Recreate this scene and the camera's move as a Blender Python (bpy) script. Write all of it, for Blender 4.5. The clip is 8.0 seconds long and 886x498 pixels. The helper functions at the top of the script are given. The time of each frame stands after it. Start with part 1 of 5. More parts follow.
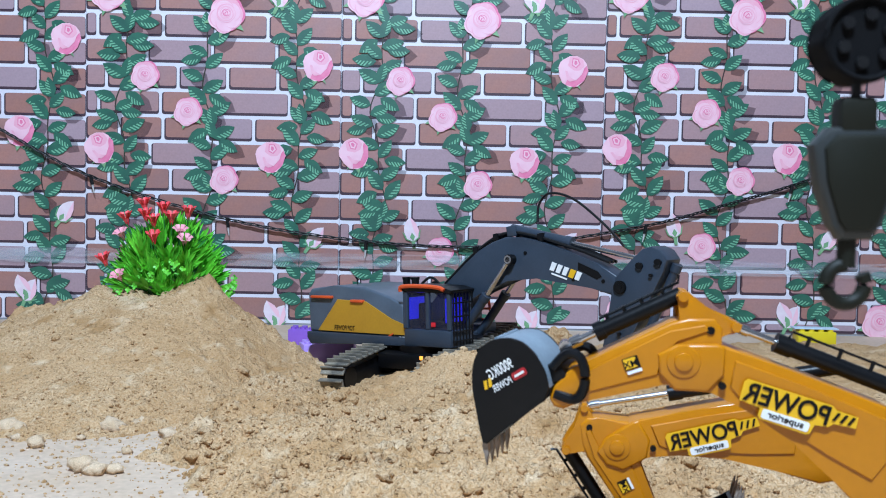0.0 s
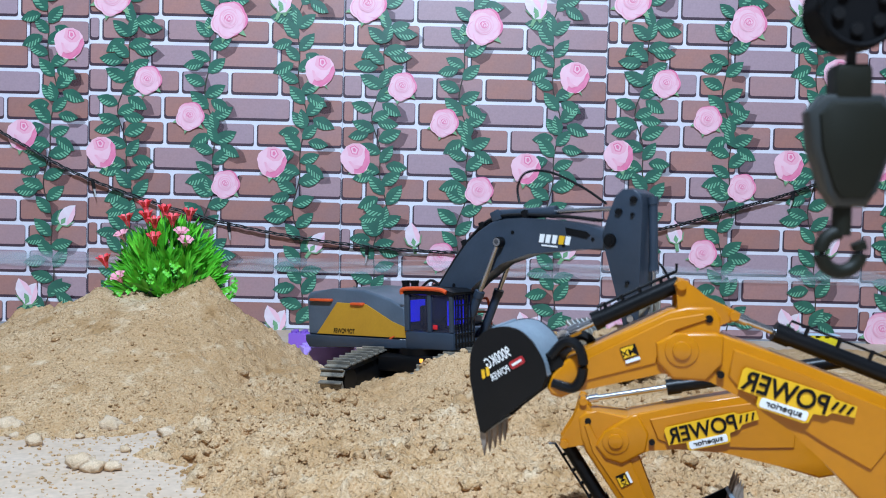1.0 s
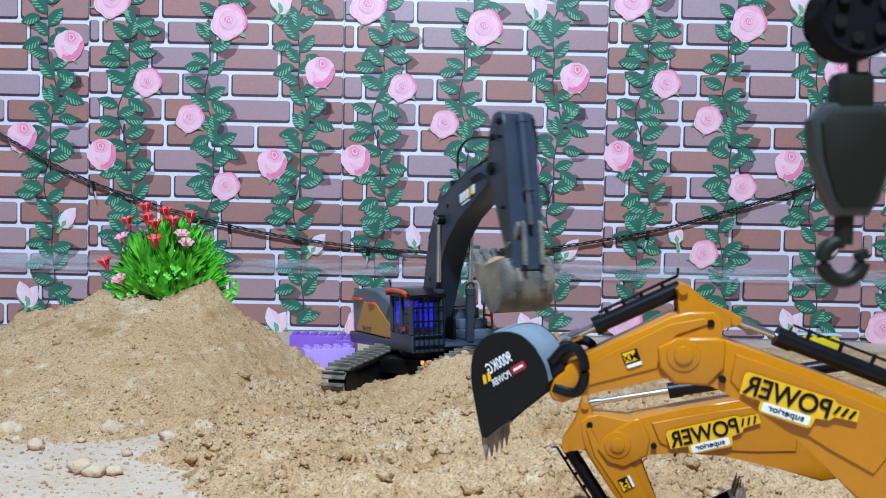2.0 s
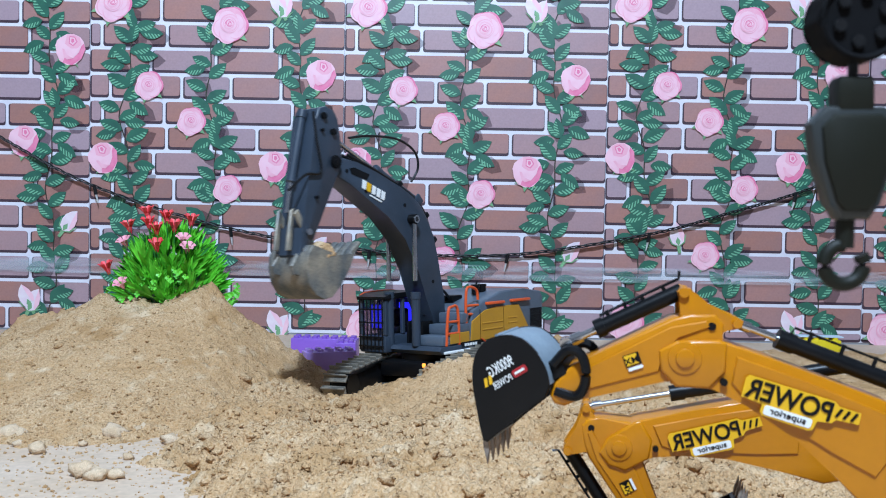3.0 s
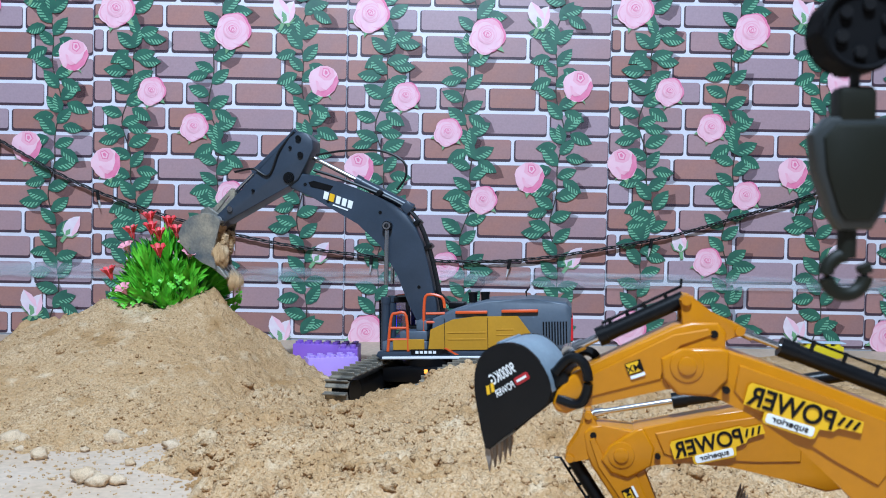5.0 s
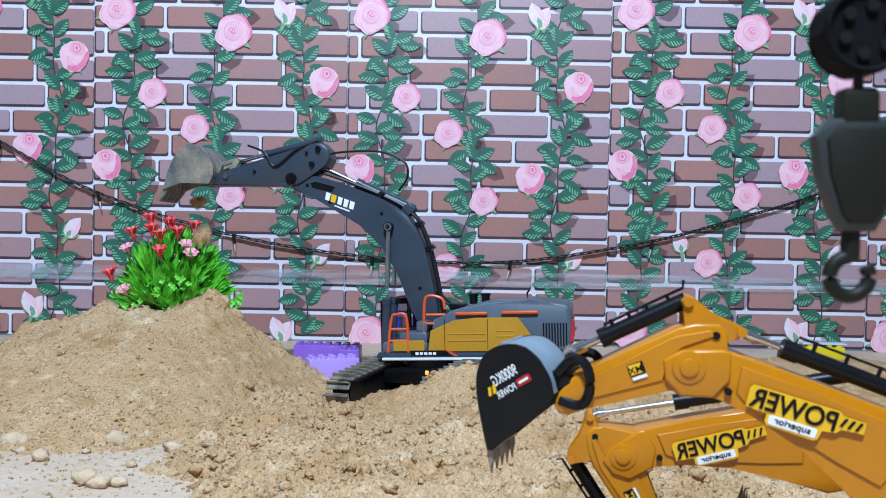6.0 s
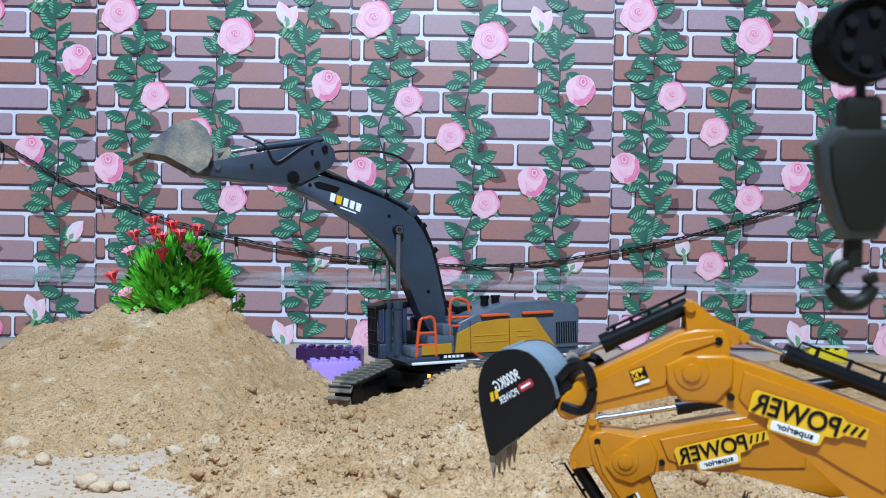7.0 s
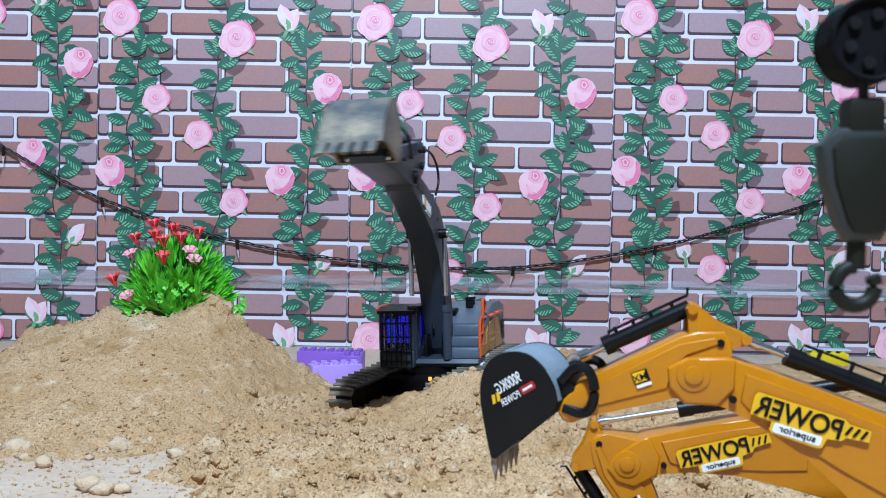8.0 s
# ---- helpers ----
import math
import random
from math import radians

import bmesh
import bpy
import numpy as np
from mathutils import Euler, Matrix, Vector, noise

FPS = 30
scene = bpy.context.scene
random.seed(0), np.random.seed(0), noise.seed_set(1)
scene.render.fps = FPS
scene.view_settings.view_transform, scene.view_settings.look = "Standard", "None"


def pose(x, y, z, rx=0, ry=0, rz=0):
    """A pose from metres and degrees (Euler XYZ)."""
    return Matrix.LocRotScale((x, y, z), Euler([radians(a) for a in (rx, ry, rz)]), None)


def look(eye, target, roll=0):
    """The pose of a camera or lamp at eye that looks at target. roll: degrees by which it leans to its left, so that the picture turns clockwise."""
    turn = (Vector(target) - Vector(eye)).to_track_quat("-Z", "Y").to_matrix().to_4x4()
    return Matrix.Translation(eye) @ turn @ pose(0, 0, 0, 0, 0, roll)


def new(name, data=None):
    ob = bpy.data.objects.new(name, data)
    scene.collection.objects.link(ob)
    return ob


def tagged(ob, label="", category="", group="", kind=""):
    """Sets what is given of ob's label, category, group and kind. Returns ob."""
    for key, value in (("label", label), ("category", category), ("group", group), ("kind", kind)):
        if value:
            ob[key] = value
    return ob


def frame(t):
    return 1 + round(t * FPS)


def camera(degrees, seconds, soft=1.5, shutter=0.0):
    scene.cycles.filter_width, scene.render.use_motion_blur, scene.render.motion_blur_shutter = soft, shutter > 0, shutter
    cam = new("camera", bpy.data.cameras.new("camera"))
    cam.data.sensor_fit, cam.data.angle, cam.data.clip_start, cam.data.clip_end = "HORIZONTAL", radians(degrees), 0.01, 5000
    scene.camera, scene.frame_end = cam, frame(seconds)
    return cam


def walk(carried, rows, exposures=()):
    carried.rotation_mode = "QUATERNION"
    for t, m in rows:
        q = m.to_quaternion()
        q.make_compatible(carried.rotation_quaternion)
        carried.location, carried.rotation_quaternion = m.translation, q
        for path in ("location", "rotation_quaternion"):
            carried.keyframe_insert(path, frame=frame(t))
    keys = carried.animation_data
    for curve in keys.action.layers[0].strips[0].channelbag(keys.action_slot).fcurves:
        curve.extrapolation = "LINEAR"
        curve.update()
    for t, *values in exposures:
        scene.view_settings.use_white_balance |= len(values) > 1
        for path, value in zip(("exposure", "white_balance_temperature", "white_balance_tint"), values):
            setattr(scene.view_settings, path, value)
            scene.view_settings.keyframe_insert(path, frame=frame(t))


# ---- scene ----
cam = camera(52.0, 8.0, soft=1.0, shutter=0.5)
PATH = [
    (0, (-0.0022, -0.00093, 0.25498), (0.00859, 1.99675, 0.15926), 1.16),
    (0.5, (-0.0018, -0.00162, 0.25338), (0.00689, 1.99662, 0.17002), 1.18),
    (1, (0.00027, -0.00102, 0.24252), (0.00593, 1.99773, 0.17194), 1.37),
    (1.5, (0.00015, -0.00015, 0.24432), (0.00578, 1.99852, 0.17162), 1.26),
    (3, (0.00033, -0.00019, 0.24611), (0.00127, 1.99871, 0.17958), 1.02),
    (3.5, (3e-05, -0.00025, 0.24601), (-0.0003, 1.99874, 0.18249), 1.09),
    (4, (0.00046, -0.00014, 0.24605), (-0.00182, 1.99896, 0.18609), 1.11),
    (4.5, (0.00051, -0.00058, 0.24716), (-0.00269, 1.9986, 0.18996), 1.10),
    (6, (-0.00044, -0.00022, 0.24767), (-0.00538, 1.99906, 0.19429), 1.05),
    (6.5, (-0.00042, -0.0002, 0.24898), (-0.00703, 1.99912, 0.19735), 1.09),
    (7, (-0.00055, -0.00037, 0.2493), (-0.01009, 1.99901, 0.2005), 1.03),
    (7.5, (-0.00078, -3e-05, 0.249), (-0.01052, 1.99944, 0.20397), 1.07),
    (8, (-0.00099, -4e-05, 0.24879), (-0.01247, 1.99949, 0.2069), 1.04),
]
walk(cam, [(t, look(eye, target, roll)) for t, eye, target, roll in PATH])

cam.data.dof.use_dof, cam.data.dof.focus_distance, cam.data.dof.aperture_fstop = True, 1.55, 26

# ---- light ----
world = bpy.data.worlds.new("room_world")
scene.world = world
world.use_nodes = True
world.node_tree.nodes["Background"].inputs[0].default_value = (0.75, 0.86, 1.0, 1)
world.node_tree.nodes["Background"].inputs[1].default_value = 0.035
scene.view_settings.exposure = 0.25


def area_lamp(name, at, target, size, power, colour):
    data = bpy.data.lights.new(name, "AREA")
    data.shape, data.size, data.energy, data.color = "DISK", size, power, colour
    ob = new(name, data)
    ob.matrix_world = look(at, target)
    return ob


area_lamp("ceiling_lamp_light", (-0.08, -0.72, 2.4), (-0.1, 0.9, 0), 0.2, 126, (0.59, 0.785, 1.04))
# broad weak fill added behind the camera; no lamp is known to stand there
area_lamp("room_lamp_light", (0.5, -1.4, 2.3), (0.2, 1.4, 0.2), 1.2, 4, (0.64, 0.80, 1.0))


# ---- materials ----
def nodes_of(name):
    m = bpy.data.materials.new(name)
    m.use_nodes = True
    return m, m.node_tree.nodes, m.node_tree.links, m.node_tree.nodes["Principled BSDF"]


def mat(name, a, b=None, scale=40.0, rough=0.6, metal=0.0, bump=0.0, bump_scale=300.0, per_object=0.0, spec=0.5, fine=0.0, coat=0.0, other=None):
    """Two mixed tones at a broad scale, optional fine speckle, bump and a spread from object to object."""
    m, n, l, p = nodes_of(name)
    b = b or tuple(c * 0.8 for c in a)
    tex = n.new("ShaderNodeTexCoord")
    no = n.new("ShaderNodeTexNoise")
    no.inputs["Scale"].default_value, no.inputs["Detail"].default_value = scale, 6
    l.new(tex.outputs["Object"], no.inputs["Vector"])
    mix = n.new("ShaderNodeMix")
    mix.data_type = "RGBA"
    ramp = n.new("ShaderNodeMapRange")
    ramp.inputs[1].default_value, ramp.inputs[2].default_value = 0.32, 0.68
    l.new(no.outputs[0], ramp.inputs[0])
    l.new(ramp.outputs[0], mix.inputs[0])
    mix.inputs[6].default_value, mix.inputs[7].default_value = (*a, 1), (*b, 1)
    out = mix.outputs[2]
    if other:
        which = n.new("ShaderNodeObjectInfo")
        two = n.new("ShaderNodeMix")
        two.data_type = "RGBA"
        bend = n.new("ShaderNodeMapRange")
        bend.inputs[1].default_value, bend.inputs[2].default_value = 0.35, 0.95
        l.new(which.outputs["Random"], bend.inputs[0])
        l.new(bend.outputs[0], two.inputs[0])
        l.new(out, two.inputs[6])
        two.inputs[7].default_value = (*other, 1)
        out = two.outputs[2]
    if fine:
        n2 = n.new("ShaderNodeTexNoise")
        n2.inputs["Scale"].default_value, n2.inputs["Detail"].default_value = scale * 14, 3
        l.new(tex.outputs["Object"], n2.inputs["Vector"])
        r2 = n.new("ShaderNodeMapRange")
        r2.inputs[1].default_value, r2.inputs[2].default_value = 0.3, 0.7
        r2.inputs[3].default_value, r2.inputs[4].default_value = 1 - fine, 1 + fine
        l.new(n2.outputs[0], r2.inputs[0])
        h2 = n.new("ShaderNodeHueSaturation")
        l.new(r2.outputs[0], h2.inputs["Value"])
        l.new(out, h2.inputs["Color"])
        out = h2.outputs[0]
    if per_object:
        info = n.new("ShaderNodeObjectInfo")
        r = n.new("ShaderNodeMapRange")
        r.inputs[3].default_value, r.inputs[4].default_value = 1 - per_object, 1 + per_object
        l.new(info.outputs["Random"], r.inputs[0])
        h = n.new("ShaderNodeHueSaturation")
        l.new(r.outputs[0], h.inputs["Value"])
        l.new(out, h.inputs["Color"])
        out = h.outputs[0]
    l.new(out, p.inputs["Base Color"])
    p.inputs["Roughness"].default_value, p.inputs["Metallic"].default_value = rough, metal
    p.inputs["Specular IOR Level"].default_value = spec
    p.inputs["Coat Weight"].default_value = coat
    if bump:
        nb = n.new("ShaderNodeTexNoise")
        nb.inputs["Scale"].default_value, nb.inputs["Detail"].default_value = bump_scale, 5
        l.new(tex.outputs["Object"], nb.inputs["Vector"])
        bp = n.new("ShaderNodeBump")
        bp.inputs["Strength"].default_value, bp.inputs["Distance"].default_value = bump, 0.002
        l.new(nb.outputs[0], bp.inputs["Height"])
        l.new(bp.outputs[0], p.inputs["Normal"])
    return m


def see_through(name, colour, alpha, rough=0.1):
    m, n, l, p = nodes_of(name)
    p.inputs["Base Color"].default_value = (*colour, 1)
    p.inputs["Alpha"].default_value = alpha
    p.inputs["Roughness"].default_value = rough
    return m


def glow(name, colour, strength):
    m, n, l, p = nodes_of(name)
    p.inputs["Base Color"].default_value = (*colour, 1)
    p.inputs["Emission Color"].default_value = (*colour, 1)
    p.inputs["Emission Strength"].default_value = strength
    return m


def sand_material():
    """Damp tan sand: broad tone drift, grain, pale dry patches and scattered dark flecks."""
    m, n, l, p = nodes_of("sand")
    tex = n.new("ShaderNodeTexCoord")

    def tone(scale, detail, lo, hi):
        no = n.new("ShaderNodeTexNoise")
        no.inputs["Scale"].default_value, no.inputs["Detail"].default_value = scale, detail
        l.new(tex.outputs["Object"], no.inputs["Vector"])
        r = n.new("ShaderNodeMapRange")
        r.inputs[1].default_value, r.inputs[2].default_value = lo, hi
        l.new(no.outputs[0], r.inputs[0])
        return r.outputs[0], no.outputs[0]

    def mixed(fac, a, b):
        x = n.new("ShaderNodeMix")
        x.data_type = "RGBA"
        l.new(fac, x.inputs[0])
        for k, c in ((6, a), (7, b)):
            if isinstance(c, tuple):
                x.inputs[k].default_value = (*c, 1)
            else:
                l.new(c, x.inputs[k])
        return x.outputs[2]
    broad = mixed(tone(7, 4, 0.35, 0.65)[0], (0.61, 0.375, 0.195), (0.78, 0.545, 0.335))
    grain, grain_raw = tone(420, 3, 0.30, 0.72)
    col = mixed(grain, (0.50, 0.285, 0.125), broad)
    damp = mixed(tone(16, 5, 0.57, 0.70)[0], col, (0.47, 0.265, 0.115))
    dry = mixed(tone(34, 6, 0.56, 0.80)[0], damp, (0.82, 0.615, 0.405))
    fleck = mixed(tone(270, 2, 0.675, 0.73)[0], dry, (0.17, 0.09, 0.04))
    l.new(fleck, p.inputs["Base Color"])
    p.inputs["Roughness"].default_value, p.inputs["Specular IOR Level"].default_value = 0.95, 0.1
    bp = n.new("ShaderNodeBump")
    bp.inputs["Strength"].default_value, bp.inputs["Distance"].default_value = 1.0, 0.003
    l.new(grain_raw, bp.inputs["Height"])
    crust = n.new("ShaderNodeTexNoise")
    crust.inputs["Scale"].default_value, crust.inputs["Detail"].default_value, crust.inputs["Roughness"].default_value = 130, 5, 0.65
    l.new(tex.outputs["Object"], crust.inputs["Vector"])
    b2 = n.new("ShaderNodeBump")
    b2.inputs["Strength"].default_value, b2.inputs["Distance"].default_value = 0.9, 0.0042
    l.new(crust.outputs[0], b2.inputs["Height"])
    l.new(bp.outputs[0], b2.inputs["Normal"])
    l.new(b2.outputs[0], p.inputs["Normal"])
    return m


M_SAND = sand_material()
M_DRYSAND = mat("dry_sand", (0.66, 0.49, 0.335), (0.56, 0.385, 0.235), scale=60, rough=0.95, spec=0.1, fine=0.15, bump=1.0, bump_scale=260)
M_FLOOR = mat("pale_floor", (0.62, 0.475, 0.36), (0.56, 0.405, 0.28), scale=9, rough=0.6, fine=0.10, spec=0.3)
M_WALLPAINT = mat("wall_paint", (0.36, 0.37, 0.40), (0.32, 0.33, 0.36), scale=3, rough=0.8)
M_MORTAR = mat("print_mortar", (0.80, 0.78, 0.84), (0.70, 0.67, 0.75), scale=12, rough=0.40, spec=0.6)
M_BRICK = mat("print_brick", (0.455, 0.205, 0.16), (0.385, 0.20, 0.185), scale=16, rough=0.40, other=(0.35, 0.245, 0.28), per_object=0.16, fine=0.06, spec=0.6)
M_BRICKEDGE = mat("print_brick_shade", (0.05, 0.028, 0.045), (0.075, 0.04, 0.055), scale=30, rough=0.40, spec=0.6)
M_LEAF = mat("print_leaf", (0.030, 0.150, 0.095), (0.022, 0.105, 0.075), scale=30, rough=0.40, spec=0.6)
M_LEAFSTRIPE = mat("print_leaf_vein", (0.20, 0.50, 0.31), (0.15, 0.40, 0.25), scale=30, rough=0.40, spec=0.6)
M_STEM = mat("print_stem", (0.06, 0.035, 0.035), (0.04, 0.05, 0.03), scale=30, rough=0.35)
M_LEAFPALE = mat("print_sepal", (0.24, 0.45, 0.24), (0.15, 0.34, 0.17), scale=40, rough=0.40)
M_ROSE1 = mat("print_rose_pale", (0.94, 0.60, 0.68), (0.90, 0.50, 0.60), scale=45, rough=0.40)
M_ROSE2 = mat("print_rose_mid", (0.88, 0.38, 0.50), (0.90, 0.48, 0.58), scale=60, rough=0.40)
M_ROSE3 = mat("print_rose_deep", (0.80, 0.17, 0.33), (0.85, 0.27, 0.42), scale=60, rough=0.40)
M_ROSEWHITE = mat("print_rose_white", (0.85, 0.74, 0.78), (0.80, 0.62, 0.70), scale=60, rough=0.40)
M_PRINTSHADE = see_through("print_soft_shade", (0.03, 0.015, 0.03), 0.36, 0.35)
def tape_material():
    m, n, l, p = nodes_of("clear_tape")
    tex, mp, no, r = n.new("ShaderNodeTexCoord"), n.new("ShaderNodeMapping"), n.new("ShaderNodeTexNoise"), n.new("ShaderNodeMapRange")
    mp.inputs["Scale"].default_value = (5, 5, 60)
    no.inputs["Scale"].default_value, no.inputs["Detail"].default_value = 1.5, 6
    # pale streaks in the opacity stand in for uneven highlights on the tape
    r.inputs[1].default_value, r.inputs[2].default_value, r.inputs[3].default_value, r.inputs[4].default_value = 0.42, 0.72, 0.02, 0.34
    l.new(tex.outputs["Object"], mp.inputs[0])
    l.new(mp.outputs[0], no.inputs["Vector"])
    l.new(no.outputs[0], r.inputs[0])
    l.new(r.outputs[0], p.inputs["Alpha"])
    p.inputs["Base Color"].default_value = (0.62, 0.70, 0.76, 1)
    p.inputs["Roughness"].default_value = 0.15
    return m


M_TAPE = tape_material()
M_CABLE = mat("black_cable", (0.006, 0.006, 0.007), (0.01, 0.01, 0.011), rough=0.4, spec=0.3)
M_BULB = see_through("clear_bulb", (0.8, 0.8, 0.8), 0.5, 0.05)
M_GREY = mat("slate_grey_paint", (0.036, 0.050, 0.072), (0.028, 0.040, 0.058), scale=25, rough=0.36, spec=0.4, bump=0.05, bump_scale=500, fine=0.05)
M_GREYLIGHT = mat("grey_hood_paint", (0.095, 0.122, 0.158), (0.07, 0.092, 0.12), scale=20, rough=0.35, fine=0.05)
M_DARK = mat("black_plastic", (0.0035, 0.0038, 0.0045), (0.006, 0.006, 0.007), rough=0.36, spec=0.2, bump=0.05, bump_scale=400)
M_OCHRE = mat("ochre_panel", (0.52, 0.255, 0.018), (0.46, 0.22, 0.016), scale=18, rough=0.4, fine=0.04)
M_ORANGE = mat("orange_red_plastic", (0.75, 0.10, 0.02), (0.65, 0.08, 0.02), rough=0.35)
M_RED = mat("red_lamp", (0.7, 0.02, 0.03), (0.5, 0.015, 0.02), rough=0.2)
M_LABELRED = mat("dark_red_label", (0.42, 0.012, 0.02), (0.32, 0.01, 0.015), rough=0.4)
M_STEEL = mat("steel_rod", (0.62, 0.62, 0.64), (0.5, 0.5, 0.52), rough=0.22, metal=1.0)
M_WORN = mat("sandy_worn_steel", (0.075, 0.095, 0.11), (0.34, 0.285, 0.21), scale=26, rough=0.45, metal=0.25, fine=0.2)
M_TRACK = mat("dusty_track", (0.06, 0.06, 0.058), (0.34, 0.29, 0.22), scale=35, rough=0.6, metal=0.3, fine=0.2)
M_WHITE = mat("white_mark", (0.82, 0.82, 0.80), (0.75, 0.75, 0.74), rough=0.4)
M_MARKYELLOW = mat("yellow_mark", (0.80, 0.44, 0.01), (0.74, 0.40, 0.01), rough=0.4)
M_YELLOW = mat("amber_yellow_plastic", (0.52, 0.185, 0.002), (0.46, 0.16, 0.002), scale=14, rough=0.3, fine=0.03, spec=0.42, coat=0.12)
M_BUCKETGREY = mat("blue_grey_plastic", (0.20, 0.255, 0.30), (0.15, 0.195, 0.235), scale=40, rough=0.45, fine=0.08)
M_TOOTH = mat("scuffed_tooth", (0.10, 0.085, 0.075), (0.34, 0.27, 0.22), scale=90, rough=0.5)
M_HOOK = mat("olive_grey_plastic", (0.0095, 0.010, 0.0055), (0.007, 0.0075, 0.004), scale=25, rough=0.55, spec=0.25)
M_WHEEL = mat("matt_black_rubber", (0.0022, 0.0023, 0.0028), (0.004, 0.004, 0.005), rough=0.8, spec=0.12)
M_HOOKEDGE = mat("olive_grey_plastic_rim", (0.026, 0.030, 0.030), (0.018, 0.021, 0.021), scale=25, rough=0.4)
M_PURPLE = mat("purple_plastic", (0.30, 0.13, 0.60), (0.25, 0.11, 0.52), scale=20, rough=0.35)
M_LILAC = mat("lilac_plastic", (0.52, 0.34, 0.85), (0.47, 0.30, 0.78), scale=20, rough=0.35)
M_BRICKYELLOW = mat("yellow_plastic", (0.80, 0.62, 0.02), (0.72, 0.54, 0.02), scale=20, rough=0.35)
M_PALEBLUE = mat("pale_blue_card", (0.55, 0.68, 0.78), (0.48, 0.60, 0.70), scale=20, rough=0.5)
M_BLUE = mat("blue_card", (0.05, 0.16, 0.6), (0.04, 0.13, 0.5), scale=20, rough=0.5)
M_GRASS = mat("bright_green_plastic", (0.17, 0.68, 0.045), (0.08, 0.47, 0.03), scale=60, rough=0.4, per_object=0.1)
M_GRASSDARK = mat("dark_green_plastic", (0.03, 0.22, 0.035), (0.02, 0.15, 0.025), scale=60, rough=0.4)
M_PETALRED = mat("red_petal", (0.85, 0.03, 0.04), (0.80, 0.10, 0.12), scale=80, rough=0.5)
M_PETALPINK = mat("pink_petal", (0.85, 0.40, 0.45), (0.80, 0.28, 0.35), scale=80, rough=0.5)
M_GLASS = see_through("tinted_cab_glass", (0.02, 0.025, 0.05), 0.4, 0.05)
M_BLUEGLOW = glow("blue_cab_glow", (0.02, 0.02, 1.0), 1.1)
M_AMBERGLOW = glow("amber_lamp", (1.0, 0.35, 0.05), 1.2)


# ---- building blocks ----
def finish(name, bm, materials, smooth=0.6):
    me = bpy.data.meshes.new(name)
    bmesh.ops.recalc_face_normals(bm, faces=bm.faces)
    bm.to_mesh(me)
    bm.free()
    for m in materials if isinstance(materials, (list, tuple)) else [materials]:
        me.materials.append(m)
    if smooth:
        me.shade_smooth()
        me.set_sharp_from_angle(angle=smooth)
    return me


def part(name, bm, material, parent=None, label="", m=None, smooth=0.6):
    ob = new(name, finish(name, bm, material, smooth))
    if m is not None:
        ob.matrix_basis = m
    if parent:
        ob.parent = parent
    if label:
        ob["label"] = label
    return ob


def thing(name, label, category, m, group="", kind=""):
    ob = new(name)
    ob.empty_display_size = 0.02
    ob.matrix_basis = m
    return tagged(ob, label, category, group, kind)


def box(bm, x0, x1, y0, y1, z0, z1, bevel=0.0, seg=2, m=None):
    r = bmesh.ops.create_cube(bm, size=1)
    vs = r["verts"]
    for v in vs:
        v.co = Vector(((x0 + x1) / 2 + v.co.x * (x1 - x0), (y0 + y1) / 2 + v.co.y * (y1 - y0), (z0 + z1) / 2 + v.co.z * (z1 - z0)))
        if m is not None:
            v.co = m @ v.co
    if bevel:
        es = list({e for v in vs for e in v.link_edges})
        bmesh.ops.bevel(bm, geom=es, offset=bevel, segments=seg, affect="EDGES", profile=0.5)


def prism(bm, poly, y0, y1, bevel=0.0, seg=2, k=0.001):
    """A side profile in the x-z plane (thousandths), drawn out along y (metres)."""
    a = [bm.verts.new((x * k, y0, z * k)) for x, z in poly]
    b = [bm.verts.new((x * k, y1, z * k)) for x, z in poly]
    n = len(poly)
    faces = [bm.faces.new(a), bm.faces.new(b[::-1])]
    for i in range(n):
        faces.append(bm.faces.new((a[i], b[i], b[(i + 1) % n], a[(i + 1) % n])))
    if bevel:
        es = list({e for f in faces[:2] for e in f.edges})
        bmesh.ops.bevel(bm, geom=es, offset=bevel, segments=seg, affect="EDGES", profile=0.5)


def rod(bm, p, q, r, seg=14, r2=None):
    p, q = Vector(p), Vector(q)
    d = q - p
    m = Matrix.Translation((p + q) / 2) @ d.to_track_quat("Z", "Y").to_matrix().to_4x4()
    bmesh.ops.create_cone(bm, cap_ends=True, segments=seg, radius1=r, radius2=r if r2 is None else r2, depth=d.length, matrix=m)


def tube(bm, pts, r, seg=8):
    pts = [Vector(p) for p in pts]
    rings = []
    for i, p in enumerate(pts):
        d = (pts[min(i + 1, len(pts) - 1)] - pts[max(i - 1, 0)]).normalized()
        q = d.to_track_quat("Z", "Y")
        rings.append([bm.verts.new(p + q @ Vector((r * math.cos(2 * math.pi * j / seg), r * math.sin(2 * math.pi * j / seg), 0))) for j in range(seg)])
    for a, b in zip(rings, rings[1:]):
        for j in range(seg):
            bm.faces.new((a[j], a[(j + 1) % seg], b[(j + 1) % seg], b[j]))
    bm.faces.new(rings[0][::-1])
    bm.faces.new(rings[-1])


def smooth_line(pts, steps=8):
    """A Catmull-Rom line through the given points."""
    pts = [Vector(p) for p in pts]
    out = []
    for i in range(len(pts) - 1):
        p0, p1, p2, p3 = pts[max(i - 1, 0)], pts[i], pts[i + 1], pts[min(i + 2, len(pts) - 1)]
        for s in range(steps):
            t = s / steps
            out.append(0.5 * ((2 * p1) + (p2 - p0) * t + (2 * p0 - 5 * p1 + 4 * p2 - p3) * t * t + (3 * p1 - p0 - 3 * p2 + p3) * t ** 3))
    return out + [pts[-1]]


